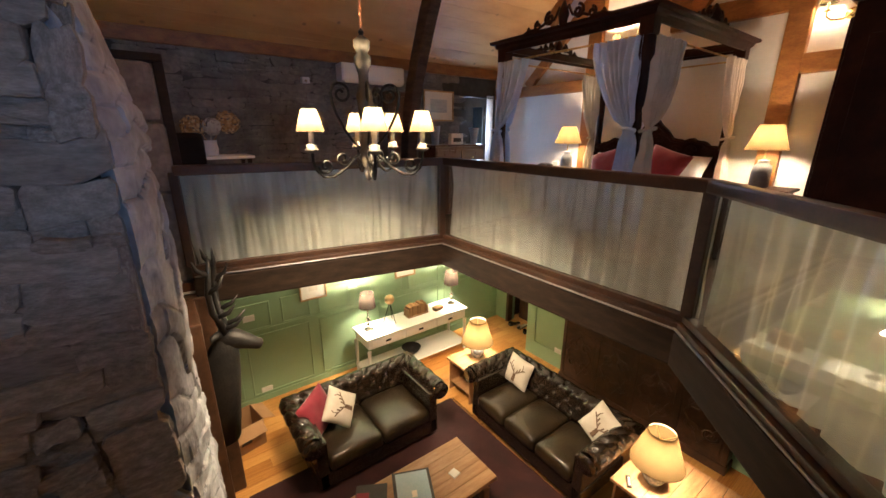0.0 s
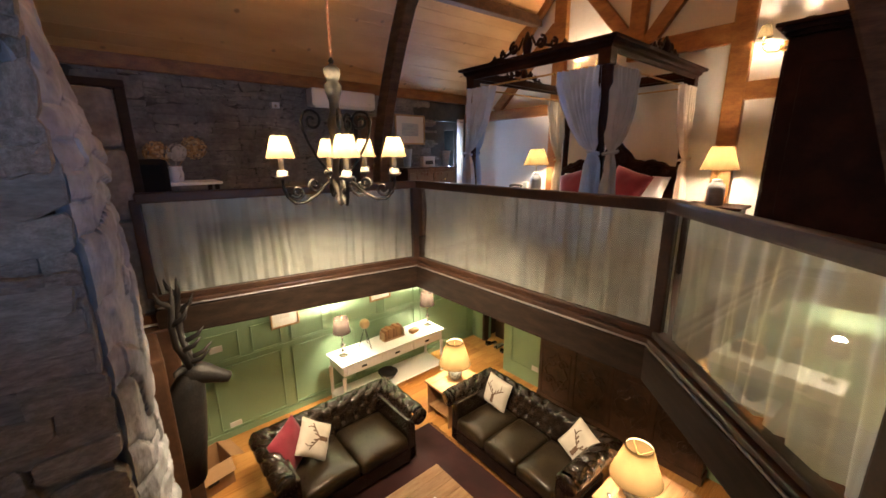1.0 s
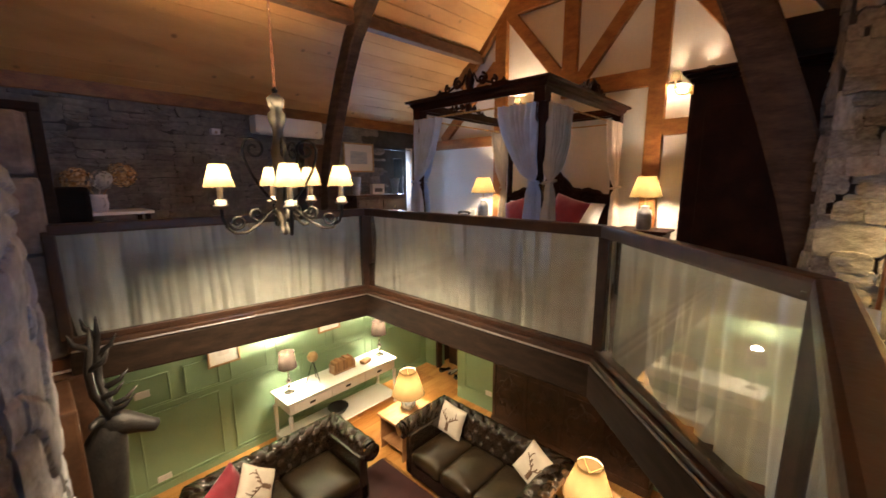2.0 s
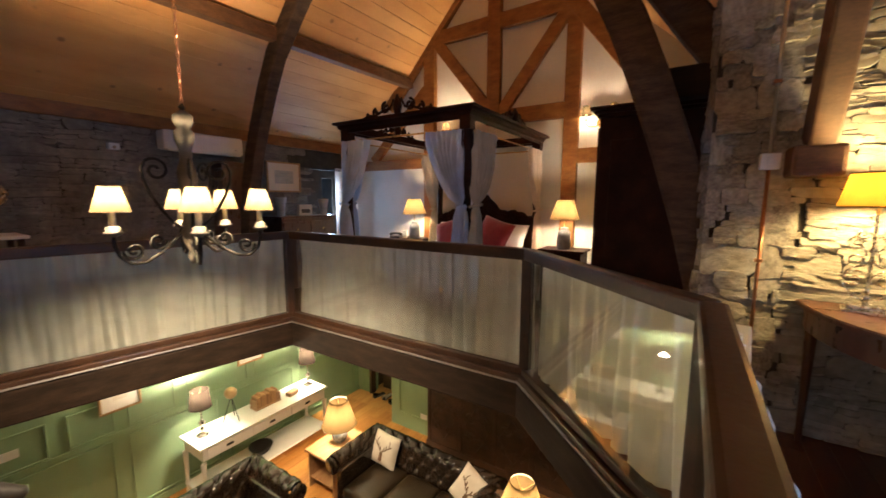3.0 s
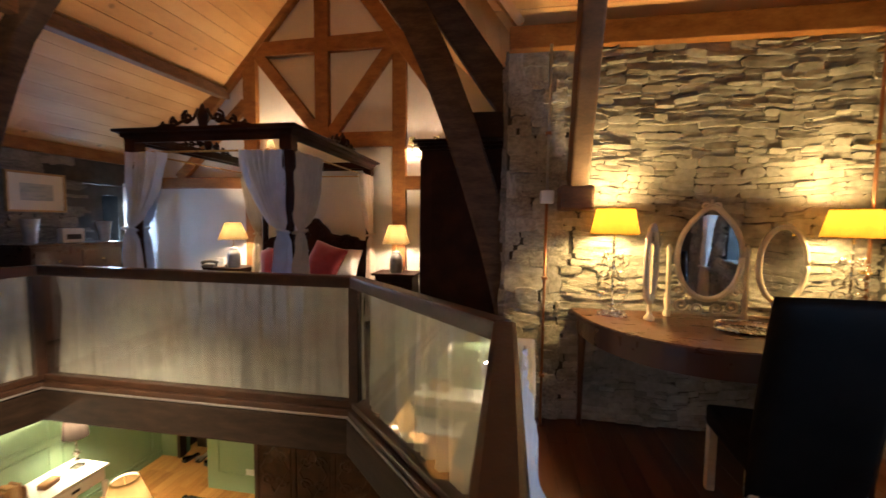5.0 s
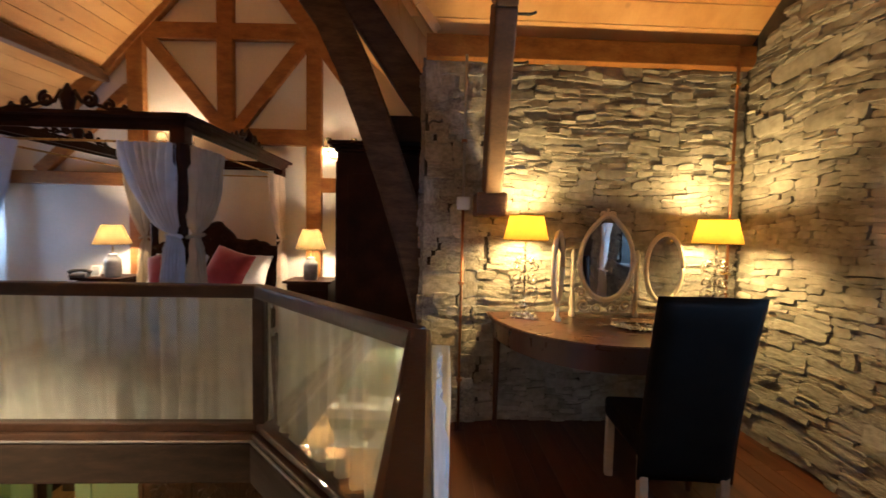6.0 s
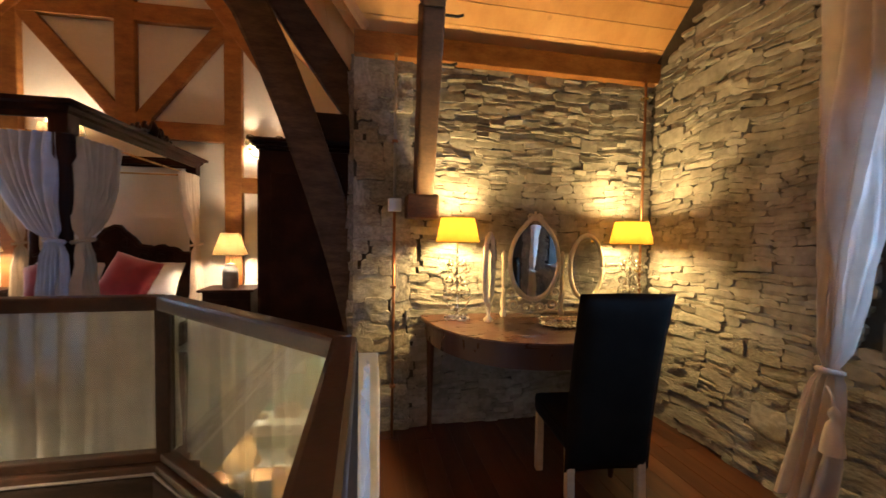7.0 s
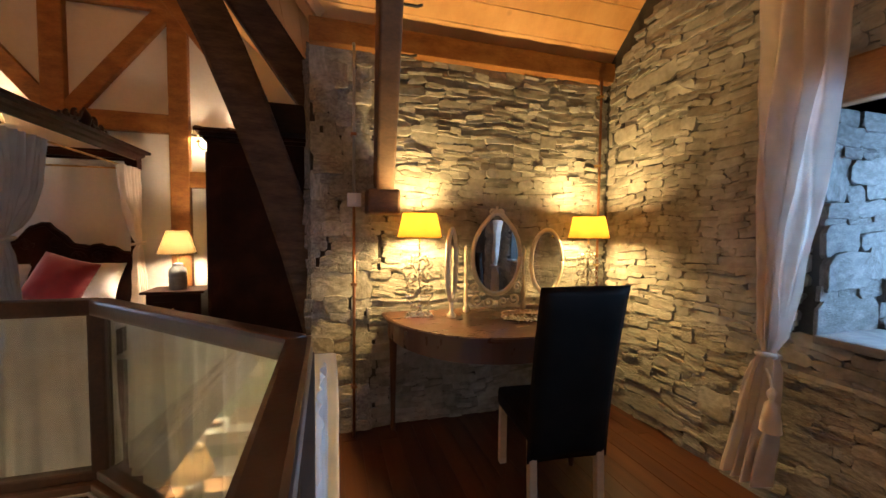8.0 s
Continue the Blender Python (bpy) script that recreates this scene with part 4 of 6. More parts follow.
def sofa(name, label, m, W, D, seats, H=.78):
    """A buttoned scroll-arm sofa, facing -y, its middle at the origin."""
    th = thing(name, label, "sofa", m)
    arm, back, seat_h = .22, .24, .44
    part("base", box((-W / 2 + .09, -D / 2 + .03, .07), (W / 2 - .09, D / 2 - .06, .27), .02), "leather", th)
    x0, x1 = -W / 2 + arm, W / 2 - arm
    cw = (x1 - x0) / seats
    for k in range(seats):
        cu = box((x0 + k * cw + .006, -D / 2, .275), (x0 + (k + 1) * cw - .006, D / 2 - back + .02, seat_h), .045)
        bmesh.ops.subdivide_edges(cu, edges=[e for e in cu.edges if e.calc_length() > .15], cuts=6, use_grid_fill=True)
        for v in cu.verts:
            cx = (v.co.x - (x0 + (k + .5) * cw)) / (cw / 2)
            cy = (v.co.y + back / 2) / (D / 2)
            if v.co.z > .4:
                v.co.z += .035 * max(0, (1 - cx * cx)) * max(0, (1 - cy * cy)) + .006 * noise.noise((v.co.x * 6, v.co.y * 6, k))
        part("seat_cushion", cu, "seat", th, "worn olive-brown leather seat cushion", True)

    def roll(t):
        """The profile of arm and back: up the inside face, over the scroll and down outside; out is positive."""
        if t < .4:
            s = t / .4
            return (.02 + .03 * s * s, .40 + s * (H - .11 - .40))
        a = math.pi * (1 - (t - .4) / .6 * 1.35)
        return (.05 + .105 + .105 * math.cos(a), H - .11 + .11 * math.sin(a))

    def swept(a, b, outward, nu, name, miter0, miter1):
        a, b, o = Vector(a), Vector(b), Vector(outward)
        L = (b - a).length
        d = (b - a).normalized()

        rows = 5.0

        def fn(u, v):
            off, z = roll(v)
            e = .004
            o2, z2 = roll(min(1, v + e))
            o1, z1 = roll(max(0, v - e))
            tx, tz = o2 - o1, z2 - z1
            ln = math.hypot(tx, tz) or 1
            nx, nz = -tz / ln, tx / ln
            s = .052 * (tuft(u * nu, v * rows) - .75) if v < .93 else 0
            mx = (miter0 * (1 - u) + miter1 * u) * off
            return a + d * (u * L + mx) + o * (off + nx * s) + Vector((0, 0, z + nz * s))
        ob = part(name, sheet(fn, max(48, int(L * 80)), 60), "leather", th, "deep-buttoned dark brown leather", True)
        bt = bmesh.new()
        for i in range(0, nu + 1):
            for j in range(0, 5):
                if (i + j) % 2 == 0:
                    u, v = i / nu, j / rows
                    if .02 < u < .98 and .05 < v < 1:
                        b2 = bmesh.new()
                        bmesh.ops.create_icosphere(b2, subdivisions=1, radius=.011, matrix=Matrix.Translation(fn(u, v)))
                        merge(bt, b2)
        tagged(part("buttons", bt, "leather", ob, "small covered buttons"), kind="stuff")
        return ob
    yb = D / 2 - back
    swept((x0, yb, 0), (x1, yb, 0), (0, 1, 0), int((x1 - x0) / .085), "backrest", -1, 1)
    swept((x0, -D / 2 + .02, 0), (x0, yb, 0), (-1, 0, 0), 8, "armrest", 0, 1)
    swept((x1, yb, 0), (x1, -D / 2 + .02, 0), (1, 0, 0), 8, "armrest", -1, 0)
    for sx in (-1, 1):
        xx = x0 if sx < 0 else x1
        bm = box((min(xx, xx + sx * .12), -D / 2 + .03, .07), (max(xx, xx + sx * .12), D / 2 - .1, H - .12), .02)
        part("arm_panel", bm, "leather", th)
        part("arm_facing", lathe([(0, -.004), (.09, -.004), (.105, .004), (.105, .03), (0, .03)], 24, m=pose(xx + sx * .155, -D / 2 + .012, H - .11, -90) @ Matrix.Diagonal((1, 1, -1, 1))), "leather", th, "round scroll facing with studs", True)
    part("back_panel", box((x0 - .1, yb + .05, .07), (x1 + .1, yb + .15, H - .12), .02), "leather", th)
    for sx in (-1, 1):
        for y in (-D / 2 + .1, D / 2 - .14):
            part("foot", lathe([(.02, 0), (.034, .02), (.034, .05), (.026, .069)], 14, m=pose(sx * (W / 2 - .18), y, 0)), "ebony", th)
    return th


def cushion(name, label, m, w, mat, puff=.075, motif=None):
    """A square cushion with pinched corners, standing in its own xz plane."""
    th = thing(name, label, "cushion", m)

    def face(s):
        def fn(u, v):
            a, b = 2 * u - 1, 2 * v - 1
            t = max(0, (1 - a ** 4) * (1 - b ** 4)) ** .6
            k = 1 - .06 * (1 - abs(a)) * abs(b) ** 3 - .0
            kk = 1 - .06 * (1 - abs(b)) * abs(a) ** 3
            return Vector((a * w / 2 * kk, s * (puff * t + .006 * noise.noise((a * 3, b * 3, s))), w / 2 + b * w / 2 * k))
        return fn
    bm = sheet(face(-1), 18, 18)
    sheet(face(1), 18, 18, bm)
    bmesh.ops.remove_doubles(bm, verts=bm.verts, dist=.0012)
    bmesh.ops.recalc_face_normals(bm, faces=bm.faces)
    body = part("cover", bm, mat, th, smooth=True)
    if motif:
        f = face(-1)
        mb = bmesh.new()

        def on(a, b):
            p = f((a + 1) / 2, (b + 1) / 2)
            return p + Vector((0, -.003, 0))
        for s in (-1, 1):
            for c in ([(.04, -.05), (.25, .1), (.48, .3), (.5, .55), (.42, .72)], [(.3, .14), (.32, .4)], [(.46, .3), (.7, .42)], [(.12, .02), (.16, .25)]):
                tube([on(s * a, b) for a, b in c], .007, 5, mb, radii=[.009 - .001 * i for i in range(len(c))])
        for a, b, r in ((0, -.14, .04), (0, -.3, .05), (0, -.48, .062)):
            tube([on(-.1, b), on(0, b - .03), on(.1, b)], r * .5, 6, mb)
        for v in mb.verts:
            v.co.y = v.co.y * .25 + .75 * f((v.co.x / (w / 2) + 1) / 2, min(1, max(0, v.co.z / w))).y - .004
        part("motif", mb, "brown_print", body, "abstract brown branching print")
    return th


S1 = pose(-3.12, 2.55, 0, 0, 0, 90)
sofa("two_seat_sofa", "two-seat dark brown buttoned leather sofa facing the coffee table", S1, 1.74, .92, 2)
cushion("red_cushion", "plump crimson velvet cushion on the leather sofa", S1 @ pose(-.50, .02, .46, -22, -8, 38), .47, "crimson")
cushion("printed_cushion", "pale linen cushion with a brown branching print", S1 @ pose(-.30, -.12, .53, -32, 0, 26) @ pose(0, 0, .2, 0, -42, 0) @ pose(0, 0, -.2), .40, "pale_print", motif=True)
S2 = pose(-1.79, 4.285, 0, 0, 0, -1)
sofa("three_seat_sofa", "three-seat dark brown buttoned leather sofa on the wine-red rug", S2, 1.92, .88, 3)
cushion("printed_cushion", "square pale linen cushion with a brown branching print", S2 @ pose(-.60, .10, .46, -20, 4, 0), .40, "pale_print", motif=True)
cushion("printed_cushion", "pale linen cushion with a brown branching print, tipped on one corner", S2 @ pose(.60, .08, .48, -24, 24, -10), .42, "pale_print", motif=True)

rugm = bmesh.new()
box((-3.15, 1.15, 0.002), (-0.45, 3.88, .016), .006, rugm)
rg = thing("rug", "wine-red woollen rug under the coffee table", "rug")
part("mat", rugm, "rug", rg)
for e in (1.15, 3.88):
    fb = bmesh.new()
    rr = random.Random(2)
    for k in range(150):
        x = -3.14 + k * .0179
        s = 1 if e > 2 else -1
        tube([(x, e, .008), (x + rr.uniform(-.008, .008), e + s * .05, .005)], .003, 4, fb)
    tagged(part("fringe", fb, "rug", rg), kind="stuff")

ct = thing("coffee_table", "low waxed oak coffee table with knots in the top", "table")
for k in range(5):
    x = -2.125 + k * .132
    part("board", box((x, 1.86, .405), (x + .130, 3.19, .45), .005), "table_oak", ct)
part("apron", box((-2.06, 1.93, .30), (-1.53, 3.12, .404), .005), "table_oak", ct)
for x in (-2.08, -1.59):
    for y in (1.91, 3.06):
        part("leg", box((x, y, .017), (x + .08, y + .08, .30), .008), "table_oak", ct)
tr = thing("glossy_cover", "dark tray holding a glossy cover, coloured as a sky reflection, on the coffee table", "folder", pose(-1.83, 2.42, .45, 0, 0, -24))
part("tray", box((-.23, -.19, .0), (.23, .19, .014), .006), "charcoal", tr)
# pale blue is a painted sky reflection
part("folder", box((-.20, -.16, .0145), (.20, .16, .024), .004), "screen", tr, "glossy flat cover, sky reflection put into its blue")
part("tag", box((.02, -.02, .0245), (.09, .03, .027), .001), "plastic", tr, "small white tag")
co = thing("coaster", "white square coaster on the coffee table", "coaster", pose(-1.75, 2.86, .45, 0, 0, 10))
part("body", box((-.045, -.045, .0), (.045, .045, .012), .004), "plastic", co)
bk = thing("booklet", "charcoal booklet with a pink corner panel", "booklet", pose(-2.03, 2.07, .45, 0, 0, -30))
part("cover", box((-.11, -.15, .0), (.11, .15, .012), .003), "charcoal", bk)
part("panel", box((-.02, -.14, .0122), (.10, -.02, .014), .001), "crimson", bk, "pinkish red panel")


def side_table(name, label, lo, hi, h):
    th = thing(name, label, "side table")
    n = max(3, round((hi[0] - lo[0]) / .15))
    w = (hi[0] - lo[0]) / n
    for k in range(n):
        part("board", box((lo[0] + k * w, lo[1], h - .035), (lo[0] + (k + 1) * w - .002, hi[1], h), .005), "table_oak", th)
    for x in (lo[0] + .03, hi[0] - .05):
        part("side_panel", box((x, lo[1] + .03, 0), (x + .022, hi[1] - .03, h - .036), .004), "table_oak", th)
    part("back_panel", box((lo[0] + .053, hi[1] - .06, .05), (hi[0] - .051, hi[1] - .04, h - .036), .004), "table_oak", th)
    part("shelf", box((lo[0] + .053, lo[1] + .04, .14), (hi[0] - .051, hi[1] - .061, .16), .004), "table_oak", th)
    return th


side_table("side_table", "square oak side table between the two sofas", (-3.38, 3.99), (-2.84, 4.69), .55)
side_table("side_table", "long oak side table at the end of the sofa", (-.735, 4.0), (.15, 4.80), .55)
ginger = [(.06, 0), (.062, .012), (.085, .03), (.105, .075), (.108, .11), (.09, .15), (.055, .18), (.04, .19), (.042, .205), (.02, .212)]
table_lamp("ceramic_lamp", "lit lamp with a crackled blue-white pot and cream shade", pose(-3.12, 4.37, .55), ginger, "blue_glaze", "shade", (.235, .12, .245, .35), WARM, 11.5, group="lamps beside the sofas", lined=True)
table_lamp("ceramic_lamp", "lit lamp with a crackled blue-white pot and wide cream shade", pose(-.465, 4.29, .55), ginger, "blue_glaze", "shade", (.235, .12, .245, .34), WARM, 10, group="lamps beside the sofas", lined=True)
rem = thing("remote_control", "small dark remote beside the lamp", "remote control", pose(-.60, 4.10, .55, 0, 0, 35))
part("body", box((-.02, -.07, 0), (.02, .07, .018), .006), "charcoal", rem)
for k in range(4):
    part("button", box((-.008, -.05 + k * .025, .018), (.008, -.038 + k * .025, .021), .002), "plastic", rem)

cup = thing("carved_cupboard", "long dark carved oak cupboard against the green wall", "cupboard")
UX0, UX1, UY = -2.50, -.22, 5.60
part("body", box((UX0, UY, .05), (UX1, 5.795, 2.0), .01), "carved", cup)
part("plinth", box((UX0 - .02, UY - .02, 0), (UX1 + .02, 5.795, .12), .012), "carved", cup)
part("cornice", box((UX0 - .03, UY - .03, 1.96), (UX1 + .03, 5.795, 2.06), .015), "carved", cup)
for k in range(4):
    a = UX0 + .08 + k * .555
    for z0, z1 in ((.2, .95), (1.05, 1.85)):
        bm = box((a, UY - .014, z0), (a + .46, UY - .001, z1), .008)
        pnl = part("panel", bm, "carved", cup)
        cb = bmesh.new()
        c = Vector((a + .23, UY - .016, (z0 + z1) / 2))
        for s in (1, -1):
            for q in (1, -1):
                tube(scroll(c + Vector((s * .1, 0, q * .16)), .09, 1.3, 0, s * q, (1, 0, 0), (0, 0, 1)), .014, 6, cb)
        dia = [c + Vector(v) for v in ((0, 0, .33), (.2, 0, 0), (0, 0, -.33), (-.2, 0, 0), (0, 0, .33))]
        tube(dia, .014, 6, cb)
        part("carving", cb, "carved", pnl, "raised scroll carving", True)
for k in range(5):
    part("stile", box((UX0 + .01 + k * .555, UY - .024, .13), (UX0 + .07 + k * .555, UY - .001, 1.95), .01), "carved", cup)

crate = thing("cardboard_box", "brown cardboard box with a dark printed square, on the pine floor", "box", pose(-4.02, 1.24, 0, 0, 0, 12))
for x0, y0, x1, y1 in ((-.20, -.22, .20, -.212), (-.20, .212, .20, .22), (-.20, -.211, -.192, .211), (.192, -.211, .20, .211)):
    part("side", box((x0, y0, .006), (x1, y1, .36), .002), "cardboard", crate)
part("base", box((-.192, -.211, .001), (.192, .211, .009), .002), "cardboard", crate)
for s, y in ((-1, -.216), (1, .216)):
    part("flap", beam((0, y, .362), (0, y + s * .15, .30), .38, .006, 0), "cardboard", crate, "folded-out flap")
part("flap", beam((.197, 0, .362), (.33, 0, .27), .40, .006, 0), "cardboard", crate, "folded-out flap")
part("print", box((.2005, -.07, .12), (.202, .05, .24), 0), "charcoal", crate, "dark printed square")

# mounted bronze bust: one plain mesh
stag = bmesh.new()


def along(pts, radii, seg=12):
    tube(pts, .01, seg, stag, radii=radii)


along([(0, .0, -.95), (0, .03, -.45), (0, .09, -.18), (0, .15, .0), (0, .19, .10), (0, .2, .16)], [.16, .20, .175, .13, .095, .04], 16)
along([(0, .10, .13), (0, .19, .11), (0, .28, .075), (0, .37, .035), (0, .44, .0), (0, .475, -.012), (0, .485, -.02)], [.05, .105, .092, .070, .056, .05, .02], 16)
for s in (-1, 1):
    along([(s * .05, .15, .16), (s * .12, .13, .20), (s * .18, .10, .20), (s * .21, .09, .18)], [.02, .033, .026, .004], 8)
    along([(s * .04, .19, .17), (s * .07, .17, .29), (s * .13, .13, .42), (s * .17, .13, .62), (s * .16, .16, .80), (s * .13, .17, .94)], [.036, .032, .029, .026, .022, .006], 8)
    for a, b, c in (((s * .05, .18, .22), (s * .07, .29, .25), (s * .08, .37, .33)), ((s * .10, .15, .36), (s * .12, .26, .40), (s * .12, .32, .47)), ((s * .17, .13, .62), (s * .19, .23, .68), (s * .18, .27, .77)), ((s * .16, .15, .78), (s * .2, .08, .84), (s * .21, .06, .92))):
        along([a, b, c], [.025, .020, .005], 7)
sg = solid("stag_bust", stag, "bronze", "dark bronze antlered wall bust on the stone pier", "sculpture", smooth=True)
sg.matrix_world = pose(-2.98, 1.03, 1.92, 0, 0, -14) @ Matrix.Diagonal((.92, .92, .97, 1))


# ---- loft: bed, nightstands, wardrobe, wall lights ----
BX0, BX1, BY0, BY1, BT = -2.615, -.94, 4.035, 6.06, 4.683
bed = thing("four_poster_bed", "dark carved four-poster bed with tied drapes and a headboard", "bed")
PX0, PX1, PY0, PY1 = BX0 + .08, BX1 - .08, BY0 + .08, BY1 - .06
for x in (PX0, PX1):
    for y in (PY0, PY1):
        part("post", lathe([(.05, LOFT), (.055, LOFT + .5), (.04, LOFT + .56), (.055, LOFT + .62), (.038, LOFT + .7), (.05, LOFT + 1.0), (.036, LOFT + 1.25), (.042, LOFT + 1.7), (.036, LOFT + 1.85), (.06, LOFT + 1.9), (.055, BT - .19)], 14, m=pose(x, y, 0)), "ebony", bed, "turned dark bed post", True)
        part("block", box((x - .055, y - .055, BT - .20), (x + .055, y + .055, BT - .03), .006), "ebony", bed)


def cornice(a, b, out, name="cornice"):
    """A stepped moulding from a to b, stepping outwards to its top."""
    a, b, o = Vector(a), Vector(b), Vector(out)
    bm = bmesh.new()
    prof = [(0, -.11), (.02, -.11), (.025, -.075), (.045, -.06), (.05, -.035), (.085, -.025), (.09, 0), (0, 0)]
    r0 = [bm.verts.new(a + o * x + Vector((0, 0, z)) - (b - a).normalized() * x) for x, z in prof]
    r1 = [bm.verts.new(b + o * x + Vector((0, 0, z)) + (b - a).normalized() * x) for x, z in prof]
    for i in range(len(prof)):
        j = (i + 1) % len(prof)
        bm.faces.new((r0[i], r0[j], r1[j], r1[i]))
    bm.faces.new(r0[::-1])
    bm.faces.new(r1)
    bmesh.ops.recalc_face_normals(bm, faces=bm.faces)
    return part(name, bm, "ebony", bed)


IX0, IX1, IY0, IY1 = BX0 + .05, BX1 - .05, BY0 + .05, BY1 - .03
cornice((IX0, IY0, BT), (IX1, IY0, BT), (0, -1, 0))
cornice((IX1, IY0, BT), (IX1, IY1, BT), (1, 0, 0))
cornice((IX0, IY0, BT), (IX0, IY1, BT), (-1, 0, 0))
cornice((IX0, IY1, BT), (IX1, IY1, BT), (0, 1, 0))
for a, b in (((PX0, PY0), (PX1, PY0)), ((PX1, PY0), (PX1, PY1)), ((PX0, PY0), (PX0, PY1)), ((PX0, PY1), (PX1, PY1))):
    part("tester_rail", beam((*a, BT - .06), (*b, BT - .06), .04, .06, .008), "ebony", bed)
    part("curtain_rod", tube([(*a, BT - .19), (*b, BT - .19)], .009), "brass", bed)


def crest(c, ax, w, h):
    """Pierced scrollwork crest on the cornice."""
    bm = bmesh.new()
    c, ax, up = Vector(c), Vector(ax), Vector((0, 0, 1))
    for s in (-1, 1):
        tube(scroll(c + ax * s * w * .16 + up * h * .42, h * .28, 1.4, math.pi / 2, -s, ax, up), .014, 6, bm)
        tube(scroll(c + ax * s * w * .30 + up * h * .26, h * .2, 1.3, math.pi / 2, -s, ax, up), .013, 6, bm)
        tube(scroll(c + ax * s * w * .41 + up * h * .15, h * .12, 1.2, math.pi / 2, -s, ax, up), .011, 6, bm)
        tube([c + ax * s * w * .5, c + ax * s * w * .42 + up * h * .14, c + ax * s * w * .3 + up * h * .12, c + ax * s * w * .2 + up * h * .3, c + ax * s * w * .1 + up * h * .35, c + ax * s * w * .05 + up * h * .75], .013, 6, bm)
    tube([c, c + up * h * .5, c + up * h], .03, 8, bm, radii=[.03, .05, .008])
    for s in (-1, 0, 1):
        tube([c + up * h * .45, c + up * h * .8 + ax * s * h * .28], .02, 6, bm, radii=[.025, .006])
    return part("crest", bm, "ebony", bed, "pierced scrollwork crest", True)


crest(((IX0 + IX1) / 2, IY0 - .03, BT), (1, 0, 0), .95, .20)
crest((IX1 + .03, (IY0 + IY1) / 2, BT), (0, 1, 0), .75, .16)
crest((IX0 - .03, (IY0 + IY1) / 2, BT), (0, 1, 0), .75, .16)
part("bed_rail", beam((PX0, PY0, LOFT + .33), (PX1, PY0, LOFT + .33), .05, .22, .01), "ebony", bed)
for x in (PX0, PX1):
    part("bed_rail", beam((x, PY0, LOFT + .33), (x, PY1, LOFT + .33), .05, .22, .01), "ebony", bed)
hb = bmesh.new()
cx = (BX0 + BX1) / 2
outline = []
for i in range(33):
    t = -1 + i / 16
    z = 3.65 + .28 * math.exp(-(t / .28) ** 2) + .06 * math.exp(-((abs(t) - .62) / .2) ** 2) - .10 * max(0, abs(t) - .8) * 5 * .3 + .012 * math.sin(t * 34)
    outline.append((cx + t * .74, z))
prism([(cx - .74, 2.75)] + outline + [(cx + .74, 2.75)], 0, .06, hb)
bmesh.ops.transform(hb, verts=hb.verts, matrix=Matrix(((1, 0, 0, 0), (0, 0, 1, BY1 - .10), (0, 1, 0, 0), (0, 0, 0, 1))))
bmesh.ops.recalc_face_normals(hb, faces=hb.faces)
head = part("headboard", hb, "ebony", bed, "carved dark headboard with a scalloped crest")
cv = bmesh.new()
tube([(x, BY1 - .11, z - .03) for x, z in outline], .016, 6, cv)
for s in (-1, 1):
    for k in range(4):
        tube(scroll((cx + s * (.12 + .17 * k), BY1 - .11, 3.58 + .14 * (k == 0)), .06, 1.3, 0, s, (1, 0, 0), (0, 0, 1)), .012, 6, cv)
part("carving", cv, "ebony", head, smooth=True)

mat_ = box((PX0 + .03, PY0 + .06, LOFT + .42), (PX1 - .03, BY1 - .13, 3.10), .06)
part("mattress", mat_, "linen", bed, "white mattress", True)


def duvet(u, v):
    x = PX0 - .03 + u * (PX1 - PX0 + .06)
    y = PY0 + .02 + v * (BY1 - .62 - PY0)
    e = min(u, 1 - u)
    z = 3.125 + .05 * min(1, e * 9) + .02 * noise.noise((x * 3, y * 3, 0)) + .008 * noise.noise((x * 9, y * 9, 3)) - (.25 if e == 0 else 0)
    return Vector((x, y, z))


duv = solid("duvet", sheet(duvet, 40, 40), "linen", "white rumpled duvet on the four-poster bed", "duvet", smooth=True)
for x, rz in ((-2.16, 3), (-1.40, -4)):
    p = thing("pillow", "plump white pillow against the dark headboard", "pillow", pose(x, 5.74, 3.16, -62 + 30, 0, rz), group="pillows on the bed")
    cu = cushion("tmp", "tmp", Matrix(), .62, "linen", .10)
    ch = cu.children[0]
    ch.parent = p
    ch.name = "cover"
    ch.scale = (1.0, 1, .68)
    bpy.data.objects.remove(cu)
cushion("red_cushion", "crimson cushion propped against the white pillows", pose(-1.48, 5.44, 3.19, -24, 16, -6), .46, "crimson", .09)
cushion("red_cushion", "crimson cushion leaning among the white pillows", pose(-2.04, 5.48, 3.19, -26, -16, 6), .42, "crimson", .09)


